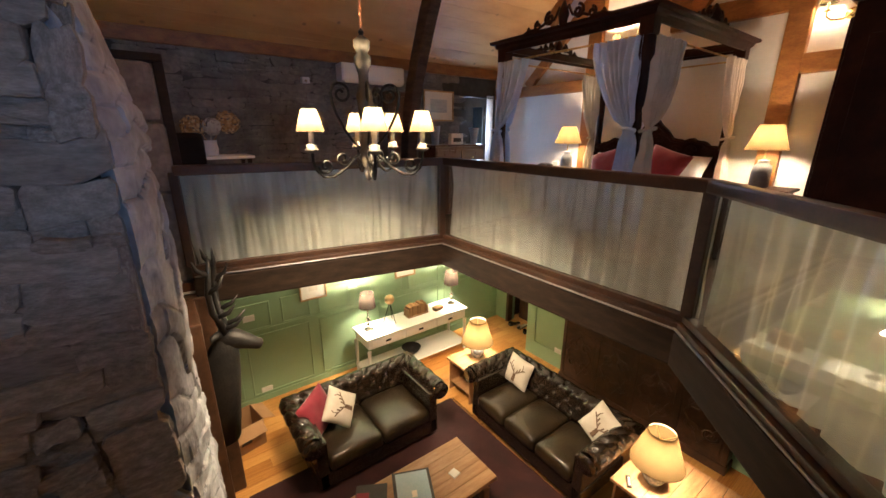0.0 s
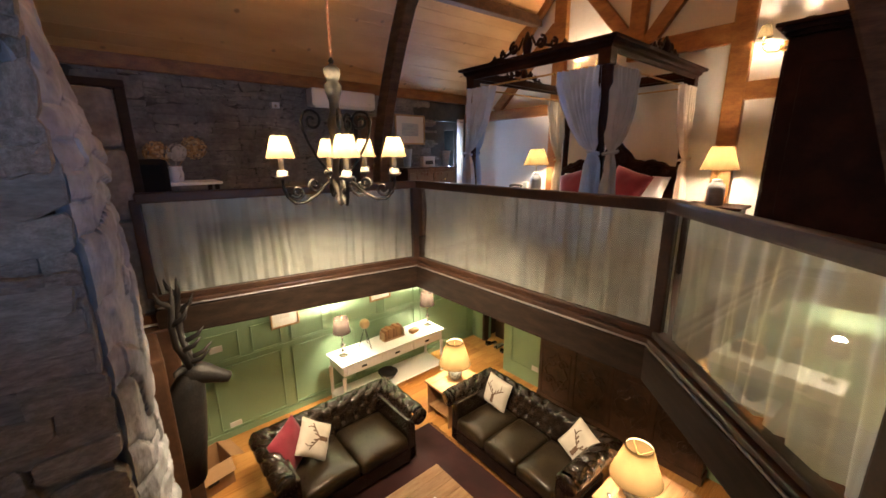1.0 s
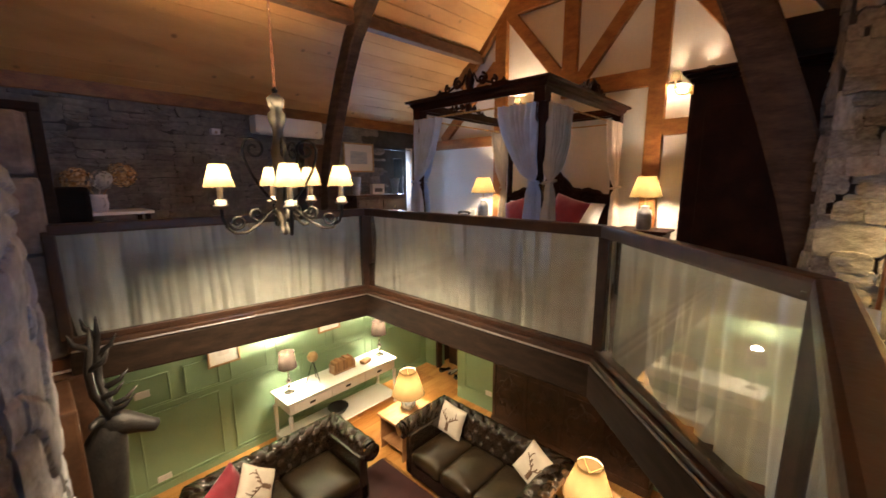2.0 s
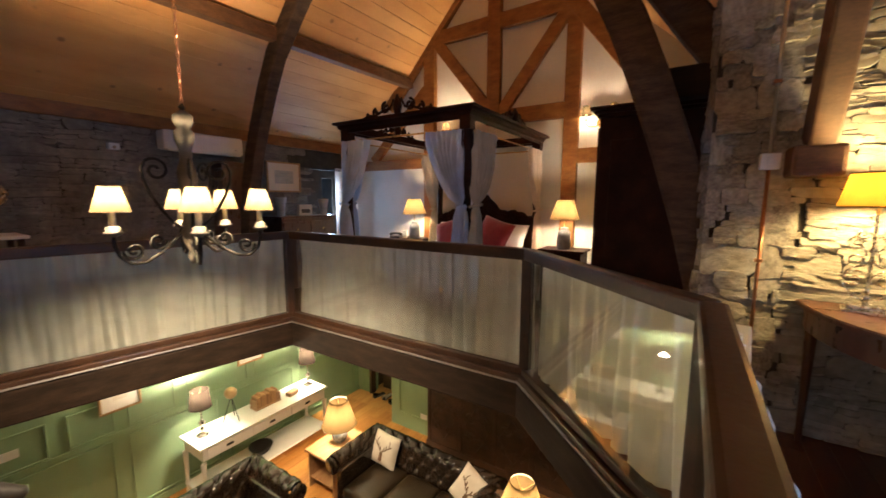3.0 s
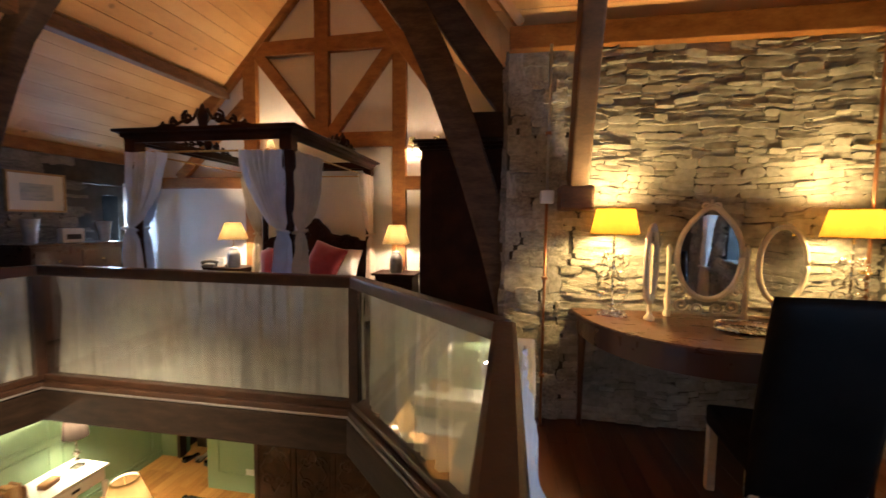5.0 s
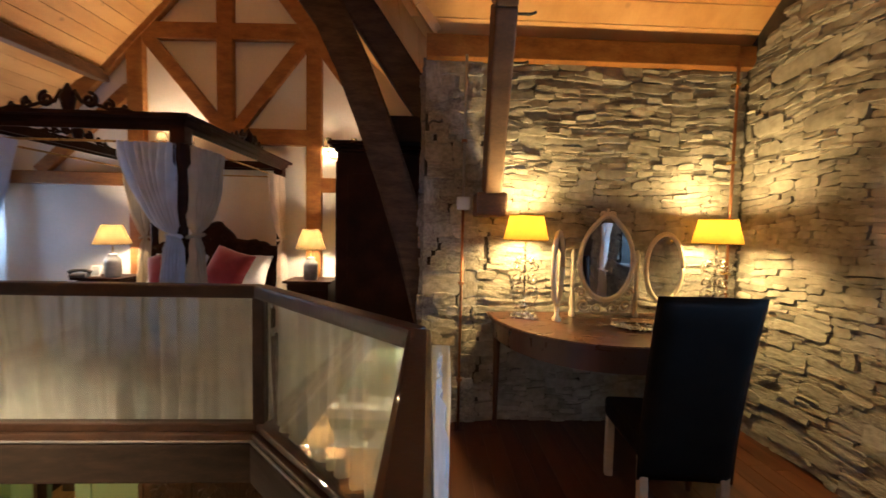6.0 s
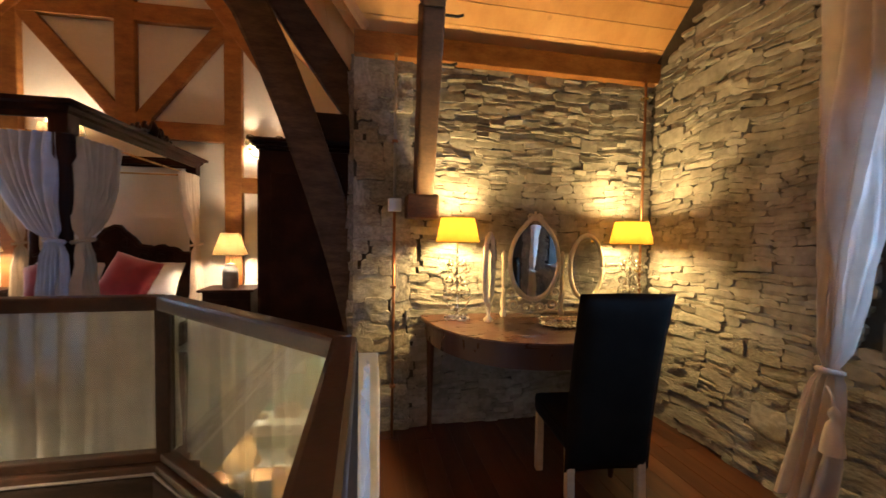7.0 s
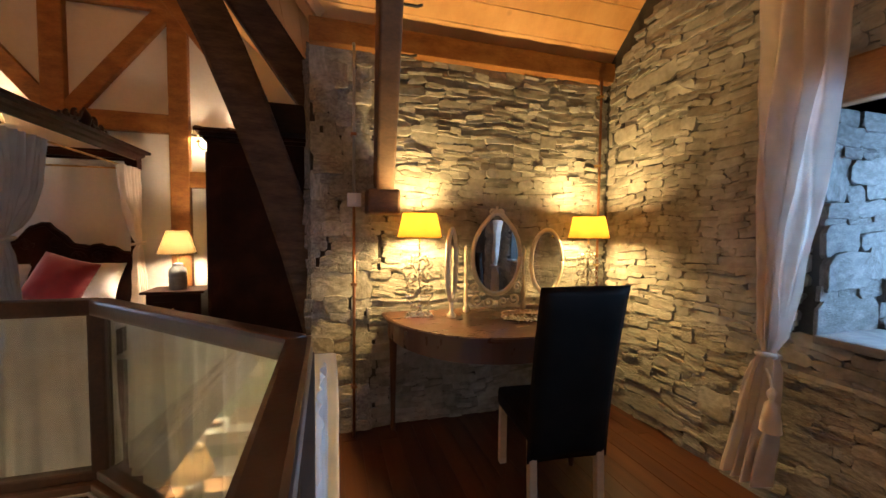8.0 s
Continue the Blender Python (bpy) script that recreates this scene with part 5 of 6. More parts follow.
def drape(name, label, top_a, top_b, tie, bottom_a, bottom_b, mat, z0, z1, ztie, folds=7, seed=0):
    """A gathered curtain that hangs from a rod between two points, is drawn in by a tie, and falls to the floor."""
    th = thing(name, label, "curtain", group="bed drapes" if "bed" in label else "")
    ta, tb, ti, ba, bb = (Vector((*p, 0)) for p in (top_a, top_b, tie, bottom_a, bottom_b))
    d = (tb - ta).normalized()
    n = Vector((d.y, -d.x, 0))
    L = (tb - ta).length

    def fn(u, v):
        z = z0 + (z1 - z0) * v
        if z > ztie:
            t = (z - ztie) / (z1 - ztie)
            k = 1 - (1 - t) ** 1.6
            w = .30 + .70 * k
            c = ti.lerp((ta + tb) / 2, k ** .8)
            half = L / 2 * w if t < .999 else L / 2
        else:
            t = (ztie - z) / (ztie - z0)
            c = ti.lerp((ba + bb) / 2, t)
            half = L / 2 * (.30 + t ** .7 * ((bb - ba).length / L - .30))
        squeeze = 1 - .75 * math.exp(-((z - ztie) / .035) ** 2)
        s = (2 * u - 1)
        ph = folds * 2 * math.pi * u + 4.5 * noise.noise((u * 2.6, z * .9, seed)) + 1.6 * noise.noise((u * 7, z * 2.5, seed + 3))
        amp = (.018 + .022 * min(1, abs(z - ztie) * 3)) * (.6 + .4 * squeeze)
        belly = .03 * noise.noise((u * 2.4, z * 2.6, seed + 5)) + .012 * noise.noise((u * 9, z * 7, seed))
        return c + d * (s * half * squeeze) + n * (math.sin(ph) * amp + belly) + Vector((0, 0, z))
    part("cloth", sheet(fn, 64, 34), mat, th, smooth=True)
    ring = [ti + d * (.30 * L / 2 * .38 + .012) * math.cos(a) + n * .058 * math.sin(a) + Vector((0, 0, ztie + .012 * math.sin(a))) for a in [2 * math.pi * k / 20 for k in range(21)]]
    part("tieback", tube(ring, .014, 6), mat, th, "rolled cloth tie", True)
    return th


ZR = BT - .20
drape("bed_curtain", "pale blue-grey bed drape tied back at the foot post", (PX0 - .02, PY0 - .05), (PX0 + .34, PY0 - .05), (PX0 - .01, PY0 - .07), (PX0 - .10, PY0 - .05), (PX0 + .16, PY0 - .05), "drape_blue", LOFT + .15, ZR, 3.80, 6, 1)
drape("bed_curtain", "pale blue-grey bed drape sweeping to the foot post", (PX1 - .42, PY0 - .06), (PX1 - .01, PY0 - .06), (PX1 - .005, PY0 - .095), (PX1 - .15, PY0 - .08), (PX1 + .05, PY0 - .08), "drape_blue", LOFT + .15, ZR, 3.80, 7, 2)
drape("bed_curtain", "beige lined bed drape tied to the foot post", (PX1 + .05, PY0 + .02), (PX1 + .05, PY0 + .50), (PX1 + .095, PY0 + .0), (PX1 + .07, PY0 - .06), (PX1 + .07, PY0 + .20), "drape_beige", LOFT + .15, ZR, 3.80, 7, 3)
drape("bed_curtain", "cream bed drape tied back beside the headboard", (PX1 + .05, PY1 - .42), (PX1 + .05, PY1 - .02), (PX1 + .06, PY1 - .08), (PX1 + .05, PY1 - .24), (PX1 + .05, PY1 + .0), "drape_cream", LOFT + .15, ZR, 3.72, 6, 4)
drape("bed_curtain", "beige bed drape gathered at the far head post", (PX0 - .05, PY1 - .40), (PX0 - .05, PY1 - .02), (PX0 - .05, PY1 - .10), (PX0 - .05, PY1 - .24), (PX0 - .05, PY1 + .0), "drape_beige", LOFT + .15, ZR, 3.72, 6, 5)
drape("bed_curtain", "grey bed drape gathered along the far side", (PX0 - .05, PY0 + .06), (PX0 - .05, PY0 + .34), (PX0 - .06, PY0 + .10), (PX0 - .05, PY0 + .04), (PX0 - .05, PY0 + .22), "drape_blue", LOFT + .15, ZR, 3.80, 6, 6)


def nightstand(m, label):
    th = thing("nightstand", label, "nightstand", m, "nightstands")
    part("top", box((-.28, -.22, .77), (.28, .20, .80), .01), "ebony", th)
    part("body", box((-.24, -.18, .10), (.24, .19, .769), .008), "ebony", th)
    for z in (.14, .34, .54):
        dr = part("drawer", box((-.21, -.194, z), (.21, -.181, z + .15), .006), "ebony", th)
        part("knob", lathe([(.006, 0), (.014, .012), (.012, .02), (0, .022)], 10, m=pose(0, -.194, z + .075, 90)), "brass", dr)
    for x in (-.21, .21):
        for y in (-.15, .16):
            part("foot", lathe([(.02, 0), (.03, .03), (.024, .099)], 10, m=pose(x, y, 0)), "ebony", th)
    return th


nightstand(pose(-.575, 5.85, LOFT), "small dark carved nightstand under a lit lamp")
nightstand(pose(-2.96, 5.85, LOFT), "dark nightstand with lamp, frame and clutter")
jar = [(.07, 0), (.08, .01), (.082, .16), (.076, .21), (.05, .235), (.045, .255), (.05, .265), (.02, .275)]
table_lamp("bedside_lamp", "lit lamp with grey stoneware jar and cream shade", pose(-.575, 5.80, LOFT + .80), jar, "grey_glaze", "shade", (.175, .095, .37, .235), WARM, 8.5, group="bedside lamps")
table_lamp("bedside_lamp", "lit lamp with grey stoneware jar and small cream shade", pose(-2.87, 5.78, LOFT + .80), jar, "grey_glaze", "shade", (.185, .10, .385, .225), WARM, 8.5, group="bedside lamps")
pf = thing("photo_frame", "small white standing frame by the bedside lamp", "frame", pose(-3.06, 5.76, LOFT + .80, -12, 0, 10))
part("frame", box((-.05, -.008, 0), (.05, .008, .13), .004), "white", pf)
part("picture", box((-.036, -.0095, .014), (.036, -.0082, .116)), "sea", pf)
ph = thing("telephone", "black bedside telephone on the nightstand", "telephone", pose(-3.16, 5.68, LOFT + .80, 0, 0, 20))
part("body", box((-.08, -.08, 0), (.08, .08, .045), .015), "charcoal", ph)
part("handset", tube([(-.1, 0, .055), (-.07, 0, .075), (0, 0, .085), (.07, 0, .075), (.1, 0, .055)], .02, 8, radii=[.026, .022, .016, .022, .026]), "charcoal", ph, smooth=True)


def sconce(m, label, watts=2.1, lift=0.0):
    """A brass double wall light: a plate, two curved arms, two candle shades."""
    th = thing("wall_light", label, "wall light", m, "wall lights")
    part("plate", lathe([(0, .02), (.03, .018), (.045, .008), (.05, 0)], 16, m=pose(0, 0, 0, 90)), "brass", th, smooth=True)
    for s in (-1, 1):
        ar = part("arm", tube([(0, -.015, 0), (s * .05, -.06, -.05), (s * .12, -.09, -.05), (s * .16, -.09, -.01), (s * .16, -.09, .03)], .008), "brass", th, smooth=True)
        part("cup", lathe([(.006, .02), (.028, .03), (.024, .04), (.012, .042)], 12, m=pose(s * .16, -.09, 0)), "brass", ar)
        part("candle", lathe([(.011, .04), (.011, .10), (0, .1)], 10, m=pose(s * .16, -.09, 0)), "candle", ar)
        part("shade", sheet(lambda u, v: Vector((s * .16 + (.065 - .027 * v) * math.cos(2 * math.pi * u), -.09 + (.065 - .027 * v) * math.sin(2 * math.pi * u), .09 + .11 * v)), 24, 3), "shade_small", ar, "lit cream candle shade", True)
        p = m @ Vector((s * .16, -.09, .118 + lift))
        bulb(p.x, p.y, p.z, watts, WARM, .03)
    return th


sconce(pose(-.28, WALL_N - .001, 4.80), "brass double wall light with lit cream shades")
sconce(pose(-2.32, WALL_N - .001, 4.80), "brass double wall light glowing above the bed canopy", 4.0, .04)

wd = thing("wardrobe", "tall dark mahogany wardrobe beside the stone pier", "wardrobe")
WX0, WX1, WY0, WY1, WZ = -.01, .78, 4.72, 6.06, 4.58
part("body", box((WX0, WY0, LOFT + .1), (WX1, WY1, WZ), .01), "ebony", wd)
part("plinth", box((WX0 - .02, WY0 - .02, LOFT), (WX1, WY1, LOFT + .12), .012), "ebony", wd)
for k, (o, z) in enumerate(((.02, WZ), (.045, WZ + .03), (.075, WZ + .06))):
    part("cornice", box((WX0 - o, WY0 - o, z), (WX1, WY1, z + .029), .008), "ebony", wd)
for k in range(2):
    y = WY0 + .04 + k * .64
    dr = part("door", box((WX0 - .022, y, LOFT + .18), (WX0 - .001, y + .62, WZ - .08), .006), "ebony", wd)
    part("panel", box((WX0 - .034, y + .09, LOFT + .3), (WX0 - .023, y + .53, WZ - .2), .012), "ebony", dr)
    part("knob", lathe([(.007, 0), (.016, .014), (0, .024)], 10, m=pose(WX0 - .022, y + (.57 if k == 0 else .05), 3.45, 0, -90)), "brass", dr)
part("side_panel", box((WX0 + .1, WY0 - .012, LOFT + .3), (WX1 - .1, WY0 - .001, WZ - .2), .01), "ebony", wd)

# chest of drawers and things along the west wall
chd = thing("chest_of_drawers", "reddish mahogany chest of drawers under the picture", "chest of drawers")
part("top", box((-4.72, 4.38, 3.57), (-4.2, 5.42, 3.60), .01), "mahogany", chd)
part("body", box((-4.70, 4.41, LOFT + .06), (-4.23, 5.39, 3.569), .008), "mahogany", chd)
for k in range(4):
    for j in range(2):
        z, y = LOFT + .1 + k * .25, 4.43 + j * .48
        dr = part("drawer", box((-4.231, y, z), (-4.215, y + .46, z + .22), .006), "mahogany", chd)
        part("knob", lathe([(.006, 0), (.015, .012), (0, .02)], 10, m=pose(-4.216, y + .23, z + .1, 0, 90)), "brass", dr)
for y in (4.46, 5.34):
    for x in (-4.66, -4.27):
        part("foot", lathe([(.02, 0), (.03, .03), (.024, .059)], 10, m=pose(x, y, LOFT)), "mahogany", chd)
vs = thing("glass_vase", "tall grey glass vase on the chest", "vase", pose(-4.45, 4.56, 3.60))
part("body", lathe([(.05, 0), (.055, .01), (.06, .12), (.085, .28), (.08, .28), (.055, .12), (0, .02)], 20), "grey_glaze", vs, smooth=True)
vs2 = thing("glass_vase", "grey flared vase near the corner window", "vase", pose(-4.45, 5.36, 3.60))
part("body", lathe([(.05, 0), (.055, .01), (.06, .12), (.09, .26), (.085, .26), (.055, .12), (0, .02)], 20), "grey_glaze", vs2, smooth=True)
cb = thing("white_card", "white card box standing on the chest", "box", pose(-4.42, 4.95, 3.60))
part("body", box((-.04, -.12, 0), (.04, .12, .17), .006), "plastic", cb)
part("print", box((.0405, -.08, .04), (.042, .08, .10)), "charcoal", cb, "plain dark bars")
picture("landscape_print", "framed seascape print with a wide cream mount on slate", pose(WALL_W + .008, 4.835, 4.197, 0, 0, 90), .60, .47, "gilt", "sea", .11)
crt = thing("window_curtain", "cream curtain hanging beside the small window", "curtain")
part("cloth", sheet(lambda u, v: Vector((-4.66 + .025 * math.sin(u * 22), 5.82 + .15 * u, LOFT + .05 + 1.9 * v)), 30, 4), "drape_cream", crt, smooth=True)
part("rod", tube([(-4.66, 5.3, 4.36), (-4.66, 5.98, 4.36)], .012), "black_metal", crt)

ac = thing("air_conditioner", "white wall-mounted air conditioner under the eaves", "air conditioner")
part("housing", box((-4.74, 3.12, 4.44), (-4.53, 4.08, 4.67), .035), "plastic", ac, smooth=False)
part("louvre", box((-4.60, 3.16, 4.425), (-4.535, 4.04, 4.444), .006), "plastic", ac)
part("grille", box((-4.72, 3.18, 4.671), (-4.58, 4.02, 4.676)), "charcoal", ac)
part("status_light", box((-4.529, 3.96, 4.50), (-4.526, 3.99, 4.51)), "steel", ac)
cp = thing("tall_cabinet", "reddish wooden cabinet against the slate wall", "cabinet")
part("body", box((-4.72, 3.72, LOFT), (-4.45, 4.10, 4.34), .01), "mahogany", cp)
part("door", box((-4.449, 3.75, LOFT + .1), (-4.432, 4.07, 4.28), .006), "mahogany", cp)
part("plate", box((-4.431, 3.98, 3.86), (-4.426, 4.03, 4.02), .002), "steel", cp, "pale metal plate")
det = thing("sensor_box", "small white sensor box on the slate wall", "sensor", pose(WALL_W, 2.70, 4.43))
part("body", box((-.02, -.05, -.035), (.06, .05, .035), .008), "plastic", det)
part("lens", lathe([(.018, 0), (.014, .008), (0, .01)], 12, m=pose(.06, 0, -.01, 0, 90)), "candle", det)

ft = thing("flower_table", "narrow pale-topped table behind the rail", "table")
part("top", box((-4.55, 1.12, 3.51), (-4.05, 1.85, 3.54), .008), "white", ft)
for x in (-4.5, -4.1):
    for y in (1.17, 1.8):
        part("leg", box((x - .02, y - .02, LOFT), (x + .02, y + .02, 3.509), .005), "timber", ft)
jug = thing("jug", "white china jug holding dried flowers", "jug", pose(-4.28, 1.47, 3.54))
part("body", lathe([(.05, 0), (.06, .01), (.07, .07), (.06, .13), (.065, .16), (.06, .16), (.05, .12), (0, .02)], 20), "white", jug, smooth=True)
part("handle", tube([(.055, .02, .13), (.10, .03, .12), (.11, .03, .07), (.065, .02, .04)], .008), "white", jug)
rf = random.Random(9)
for k, (y, z, r, x) in enumerate(((1.33, 3.84, .12, -4.25), (1.50, 3.84, .09, -4.22), (1.67, 3.89, .12, -4.32))):
    fb = bmesh.new()
    for q in range(230):
        v = Vector((rf.gauss(0, 1), rf.gauss(0, 1), rf.gauss(0, 1))).normalized() * r * rf.uniform(.78, 1.05)
        o = Vector((rf.uniform(-1, 1), rf.uniform(-1, 1), rf.uniform(-1, 1))).normalized()
        a, b = v.normalized().orthogonal() * .013, v.normalized().cross(v.normalized().orthogonal()) * .013
        c = Vector((x, y, z)) + v
        fb.faces.new([fb.verts.new(c + a + o * .006), fb.verts.new(c + b), fb.verts.new(c - a + o * .003), fb.verts.new(c - b)])
    tube([Vector((-4.28, 1.47, 3.64)), Vector(((x - 4.28) / 2, (y + 1.47) / 2, (z + 3.70) / 2)), Vector((x, y, z))], .004, 5, fb)
    fl = thing("dried_hydrangea", "golden dried hydrangea head in the jug" if k != 1 else "pale cream dried flower head in the jug", "flowers", group="dried flowers")
    part("petals", fb, "dried" if k != 1 else "pale_print", fl)
chb = thing("dark_armchair", "dark chair back beside the pier on the loft", "chair")
part("backrest", box((-4.1, 1.1, 3.0), (-3.95, 1.38, 3.78), .05), "black_leather", chb)
part("seat", box((-4.4, 1.0, 2.82), (-3.95, 1.4, 2.95), .03), "black_leather", chb)
for x in (-4.36, -3.99):
    for y in (1.04, 1.36):
        part("leg", box((x - .02, y - .02, LOFT), (x + .02, y + .02, 2.82), .004), "ebony", chb)

# chandelier
CHX, CHY = -1.88, 2.155
chn = thing("chandelier", "five-arm iron and turned wood chandelier with lit shades", "chandelier", pose(CHX, CHY, -.05))
part("column", lathe([(.004, 3.50), (.022, 3.515), (.034, 3.55), (.022, 3.58), (.042, 3.62), (.062, 3.69), (.042, 3.73), (.048, 3.755), (.036, 3.79), (.038, 3.86), (.046, 3.98), (.056, 4.06), (.044, 4.10), (.032, 4.14), (.034, 4.20), (.054, 4.26), (.056, 4.30), (.034, 4.325), (.052, 4.36), (.054, 4.40), (.016, 4.43)], 20), "washed", chn, "weathered grey-cream turned column", True)
part("ring", lathe([(.012, 4.43), (.02, 4.45), (.006, 4.47)], 10), "iron", chn)
chain = bmesh.new()
for k in range(65):
    z = 4.47 + k * .042
    pts = [(.009 * math.cos(a) if k % 2 else 0, 0 if k % 2 else .009 * math.cos(a), z + .02 + .024 * math.sin(a)) for a in [2 * math.pi * i / 8 for i in range(9)]]
    tube(pts, .0032, 5, chain)
part("chain", chain, "copper", chn, "thin brown chain")
for ang in (8, 82, -64, 150, -168):
    a = radians(ang) + math.atan2(-1.32, 2.59)
    ax = Vector((math.cos(a), math.sin(a), 0))
    up = Vector((0, 0, 1))
    R = .385
    pts = [ax * .04 + up * 3.70, ax * .10 + up * 3.655, ax * .17 + up * 3.59, ax * .25 + up * 3.545, ax * .32 + up * 3.545, ax * .365 + up * 3.59, ax * .385 + up * 3.65, ax * R + up * 3.70]
    fine = []
    for i in range(len(pts) - 1):
        fine += [pts[i].lerp(pts[i + 1], t) for t in (0, .5)]
    fine.append(pts[-1])
    arm = part("arm", tube(fine, .010), "iron", chn, "curved iron arm", True)
    wire([scroll(ax * .18 + up * 3.66, .05, 1.4, math.pi, 1, ax, up), scroll(ax * .30 + up * 3.615, .052, 1.4, 0, -1, ax, up), scroll(ax * .165 + up * 4.07, .07, 1.3, math.pi / 4, 1, ax, up),
          [ax * .05 + up * 3.73, ax * .10 + up * 3.77, ax * .15 + up * 3.84, ax * .20 + up * 3.93, ax * .228 + up * 4.01, ax * .235 + up * 4.07, ax * .215 + up * 4.12]], .009, "scrollwork", "iron", arm)
    part("drip_pan", lathe([(.01, 3.70), (.042, 3.715), (.046, 3.725), (.03, 3.73), (.034, 3.75), (.02, 3.76)], 16, m=pose(ax.x * R, ax.y * R, 0)), "washed", arm, "weathered cream drip pan", True)
    part("candle", lathe([(.016, 3.76), (.016, 3.84), (0, 3.84)], 12, m=pose(ax.x * R, ax.y * R, 0)), "candle", arm)
    part("shade", sheet(lambda u, v: Vector((ax.x * R + (.088 - .04 * v) * math.cos(2 * math.pi * u), ax.y * R + (.088 - .04 * v) * math.sin(2 * math.pi * u), 3.835 + .135 * v)), 28, 3), "shade_small", arm, "small lit cream shade", True)
    bulb(CHX + ax.x * R, CHY + ax.y * R, 3.860, 18, WARM, .02)

# ---- dressing corner ----
DT = 3.29
TX, TYC, RX, RY = 2.04, 3.955, .76, .865


def bow(rx, ry, y, a):
    """A point on the half-round outline, a little squarer than an ellipse."""
    c, d = math.cos(a), math.sin(a)
    return TX + rx * math.copysign(abs(c) ** .88, c), y - ry * abs(d) ** .88


dt = thing("dressing_table", "half-round polished mahogany dressing table against the slate", "dressing table")
half = [bow(RX, RY, TYC, math.pi + math.pi * i / 40) for i in range(41)]
top = prism(half, DT - .03, DT)
bmesh.ops.bevel(top, geom=[e for e in top.edges if abs(e.verts[0].co.z - e.verts[1].co.z) < .001], offset=.006, segments=2, affect="EDGES")
part("tabletop", top, "mahogany", dt)
ap = [bow(RX - .04, RY - .04, TYC - .005, math.pi + math.pi * i / 40) for i in range(41)]
part("apron", prism(ap, DT - .16, DT - .0305), "mahogany", dt)
for a in (182, 292, 358):
    x, y = bow(RX - .07, RY - .07, TYC - .03, radians(a))
    part("leg", lathe([(.014, LOFT), (.02, LOFT + .05), (.016, LOFT + .08), (.028, DT - .2), (.032, DT - .15), (.032, DT - .031)], 14, m=pose(x, y, 0)), "mahogany", dt, smooth=True)


def scroll_lamp(x, y, label):
    m = pose(x, y, DT, 0, 0, -12)
    th = table_lamp("scroll_lamp", label, m, [(.012, .04), (.012, .06), (.018, .075), (.009, .09), (.008, .30), (.016, .32), (.008, .34), (.007, .50)], "silver", "shade_amber", (.152, .115, .54, .165), AMBER, 10.5, group="lamps on the dressing table", watts_colour=AMBER, high=.5)
    part("foot", box((-.09, -.06, 0), (.09, .06, .018), .006), "silver", th)
    part("foot", box((-.07, -.045, .0185), (.07, .045, .04), .006), "silver", th)
    ws = []
    for s in (-1, 1):
        ax, up = Vector((s, 0, 0)), Vector((0, 0, 1))
        ws += [scroll(ax * .055 + up * .17, .05, 1.5, math.pi, -s * s, ax, up), scroll(ax * .05 + up * .27, .042, 1.4, math.pi, 1, ax, up), scroll(ax * .06 + up * .36, .035, 1.4, -math.pi / 2, 1, ax, up), scroll(ax * .04 + up * .40, .025, 1.3, math.pi, 1, ax, up),
               [up * .05, ax * .05 + up * .08, ax * .09 + up * .14, ax * .085 + up * .21, ax * .03 + up * .25, ax * .02 + up * .31, ax * .06 + up * .37, ax * .05 + up * .42]]
    wire(ws, .0045, "scrollwork", "silver", th, "silvery wrought scrolls")
    return th


scroll_lamp(1.51, 3.76, "lit lamp with silver scrollwork stem and amber shade")
scroll_lamp(2.83, 3.72, "lit silver scrollwork lamp in the corner with amber shade")

mir = thing("triple_mirror", "cream three-part oval dressing mirror on the table", "mirror", pose(2.105, 3.82, DT))


def oval(m, w, h, zc, name, parent, peak=.0):
    def edge(k, t, peak=peak):
        a = 2 * math.pi * t
        z = h / 2 * k * math.sin(a)
        return Vector((w / 2 * k * math.cos(a), 0, zc + z + (peak * max(0, math.sin(a)) ** 14)))
    ring = [m @ edge(1, i / 48) for i in range(49)]
    fr_ = part(name, tube(ring, .016, 8), "cream", parent, "cream moulded oval frame", True)
    wire([[m @ (edge(1.06, i / 48) + Vector((0, -.004, 0))) for i in range(49)]], .006, "beading", "cream", fr_)
    bm = bmesh.new()
    pts = [edge(.985, i / 48, 0) for i in range(48)]
    f0 = [bm.verts.new(m @ (p + Vector((0, -.002, 0)))) for p in pts]
    f1 = [bm.verts.new(m @ (p + Vector((0, .010, 0)))) for p in pts]
    bm.faces.new(f0)
    bm.faces.new(f1[::-1])
    for i in range(48):
        bm.faces.new((f0[i], f1[i], f1[(i + 1) % 48], f0[(i + 1) % 48]))
    bmesh.ops.recalc_face_normals(bm, faces=bm.faces)
    part("mirror_glass", bm, "mirror", fr_, "mirror glass")
    return fr_


oval(pose(0, 0, 0, 1, 0, -3), .37, .55, .40, "centre_mirror", mir, .045)
oval(pose(-.39, -.14, 0, 0, 0, 58), .25, .48, .355, "side_mirror", mir, .0)
oval(pose(.395, -.05, 0, 0, 0, 8), .29, .47, .36, "side_mirror", mir, .0)
for x, y in ((-.235, 0), (.225, 0)):
    part("upright", lathe([(.02, 0), (.024, .02), (.012, .05), (.02, .1), (.012, .16), (.014, .4), (.02, .44), (.006, .48)], 12, m=pose(x, y, 0)), "cream", mir, smooth=True)
for x, y in ((-.39, -.14), (.395, -.05)):
    part("foot", lathe([(.03, 0), (.034, .015), (.012, .04), (.018, .08), (.01, .125)], 12, m=pose(x, y, 0)), "cream", mir, smooth=True)
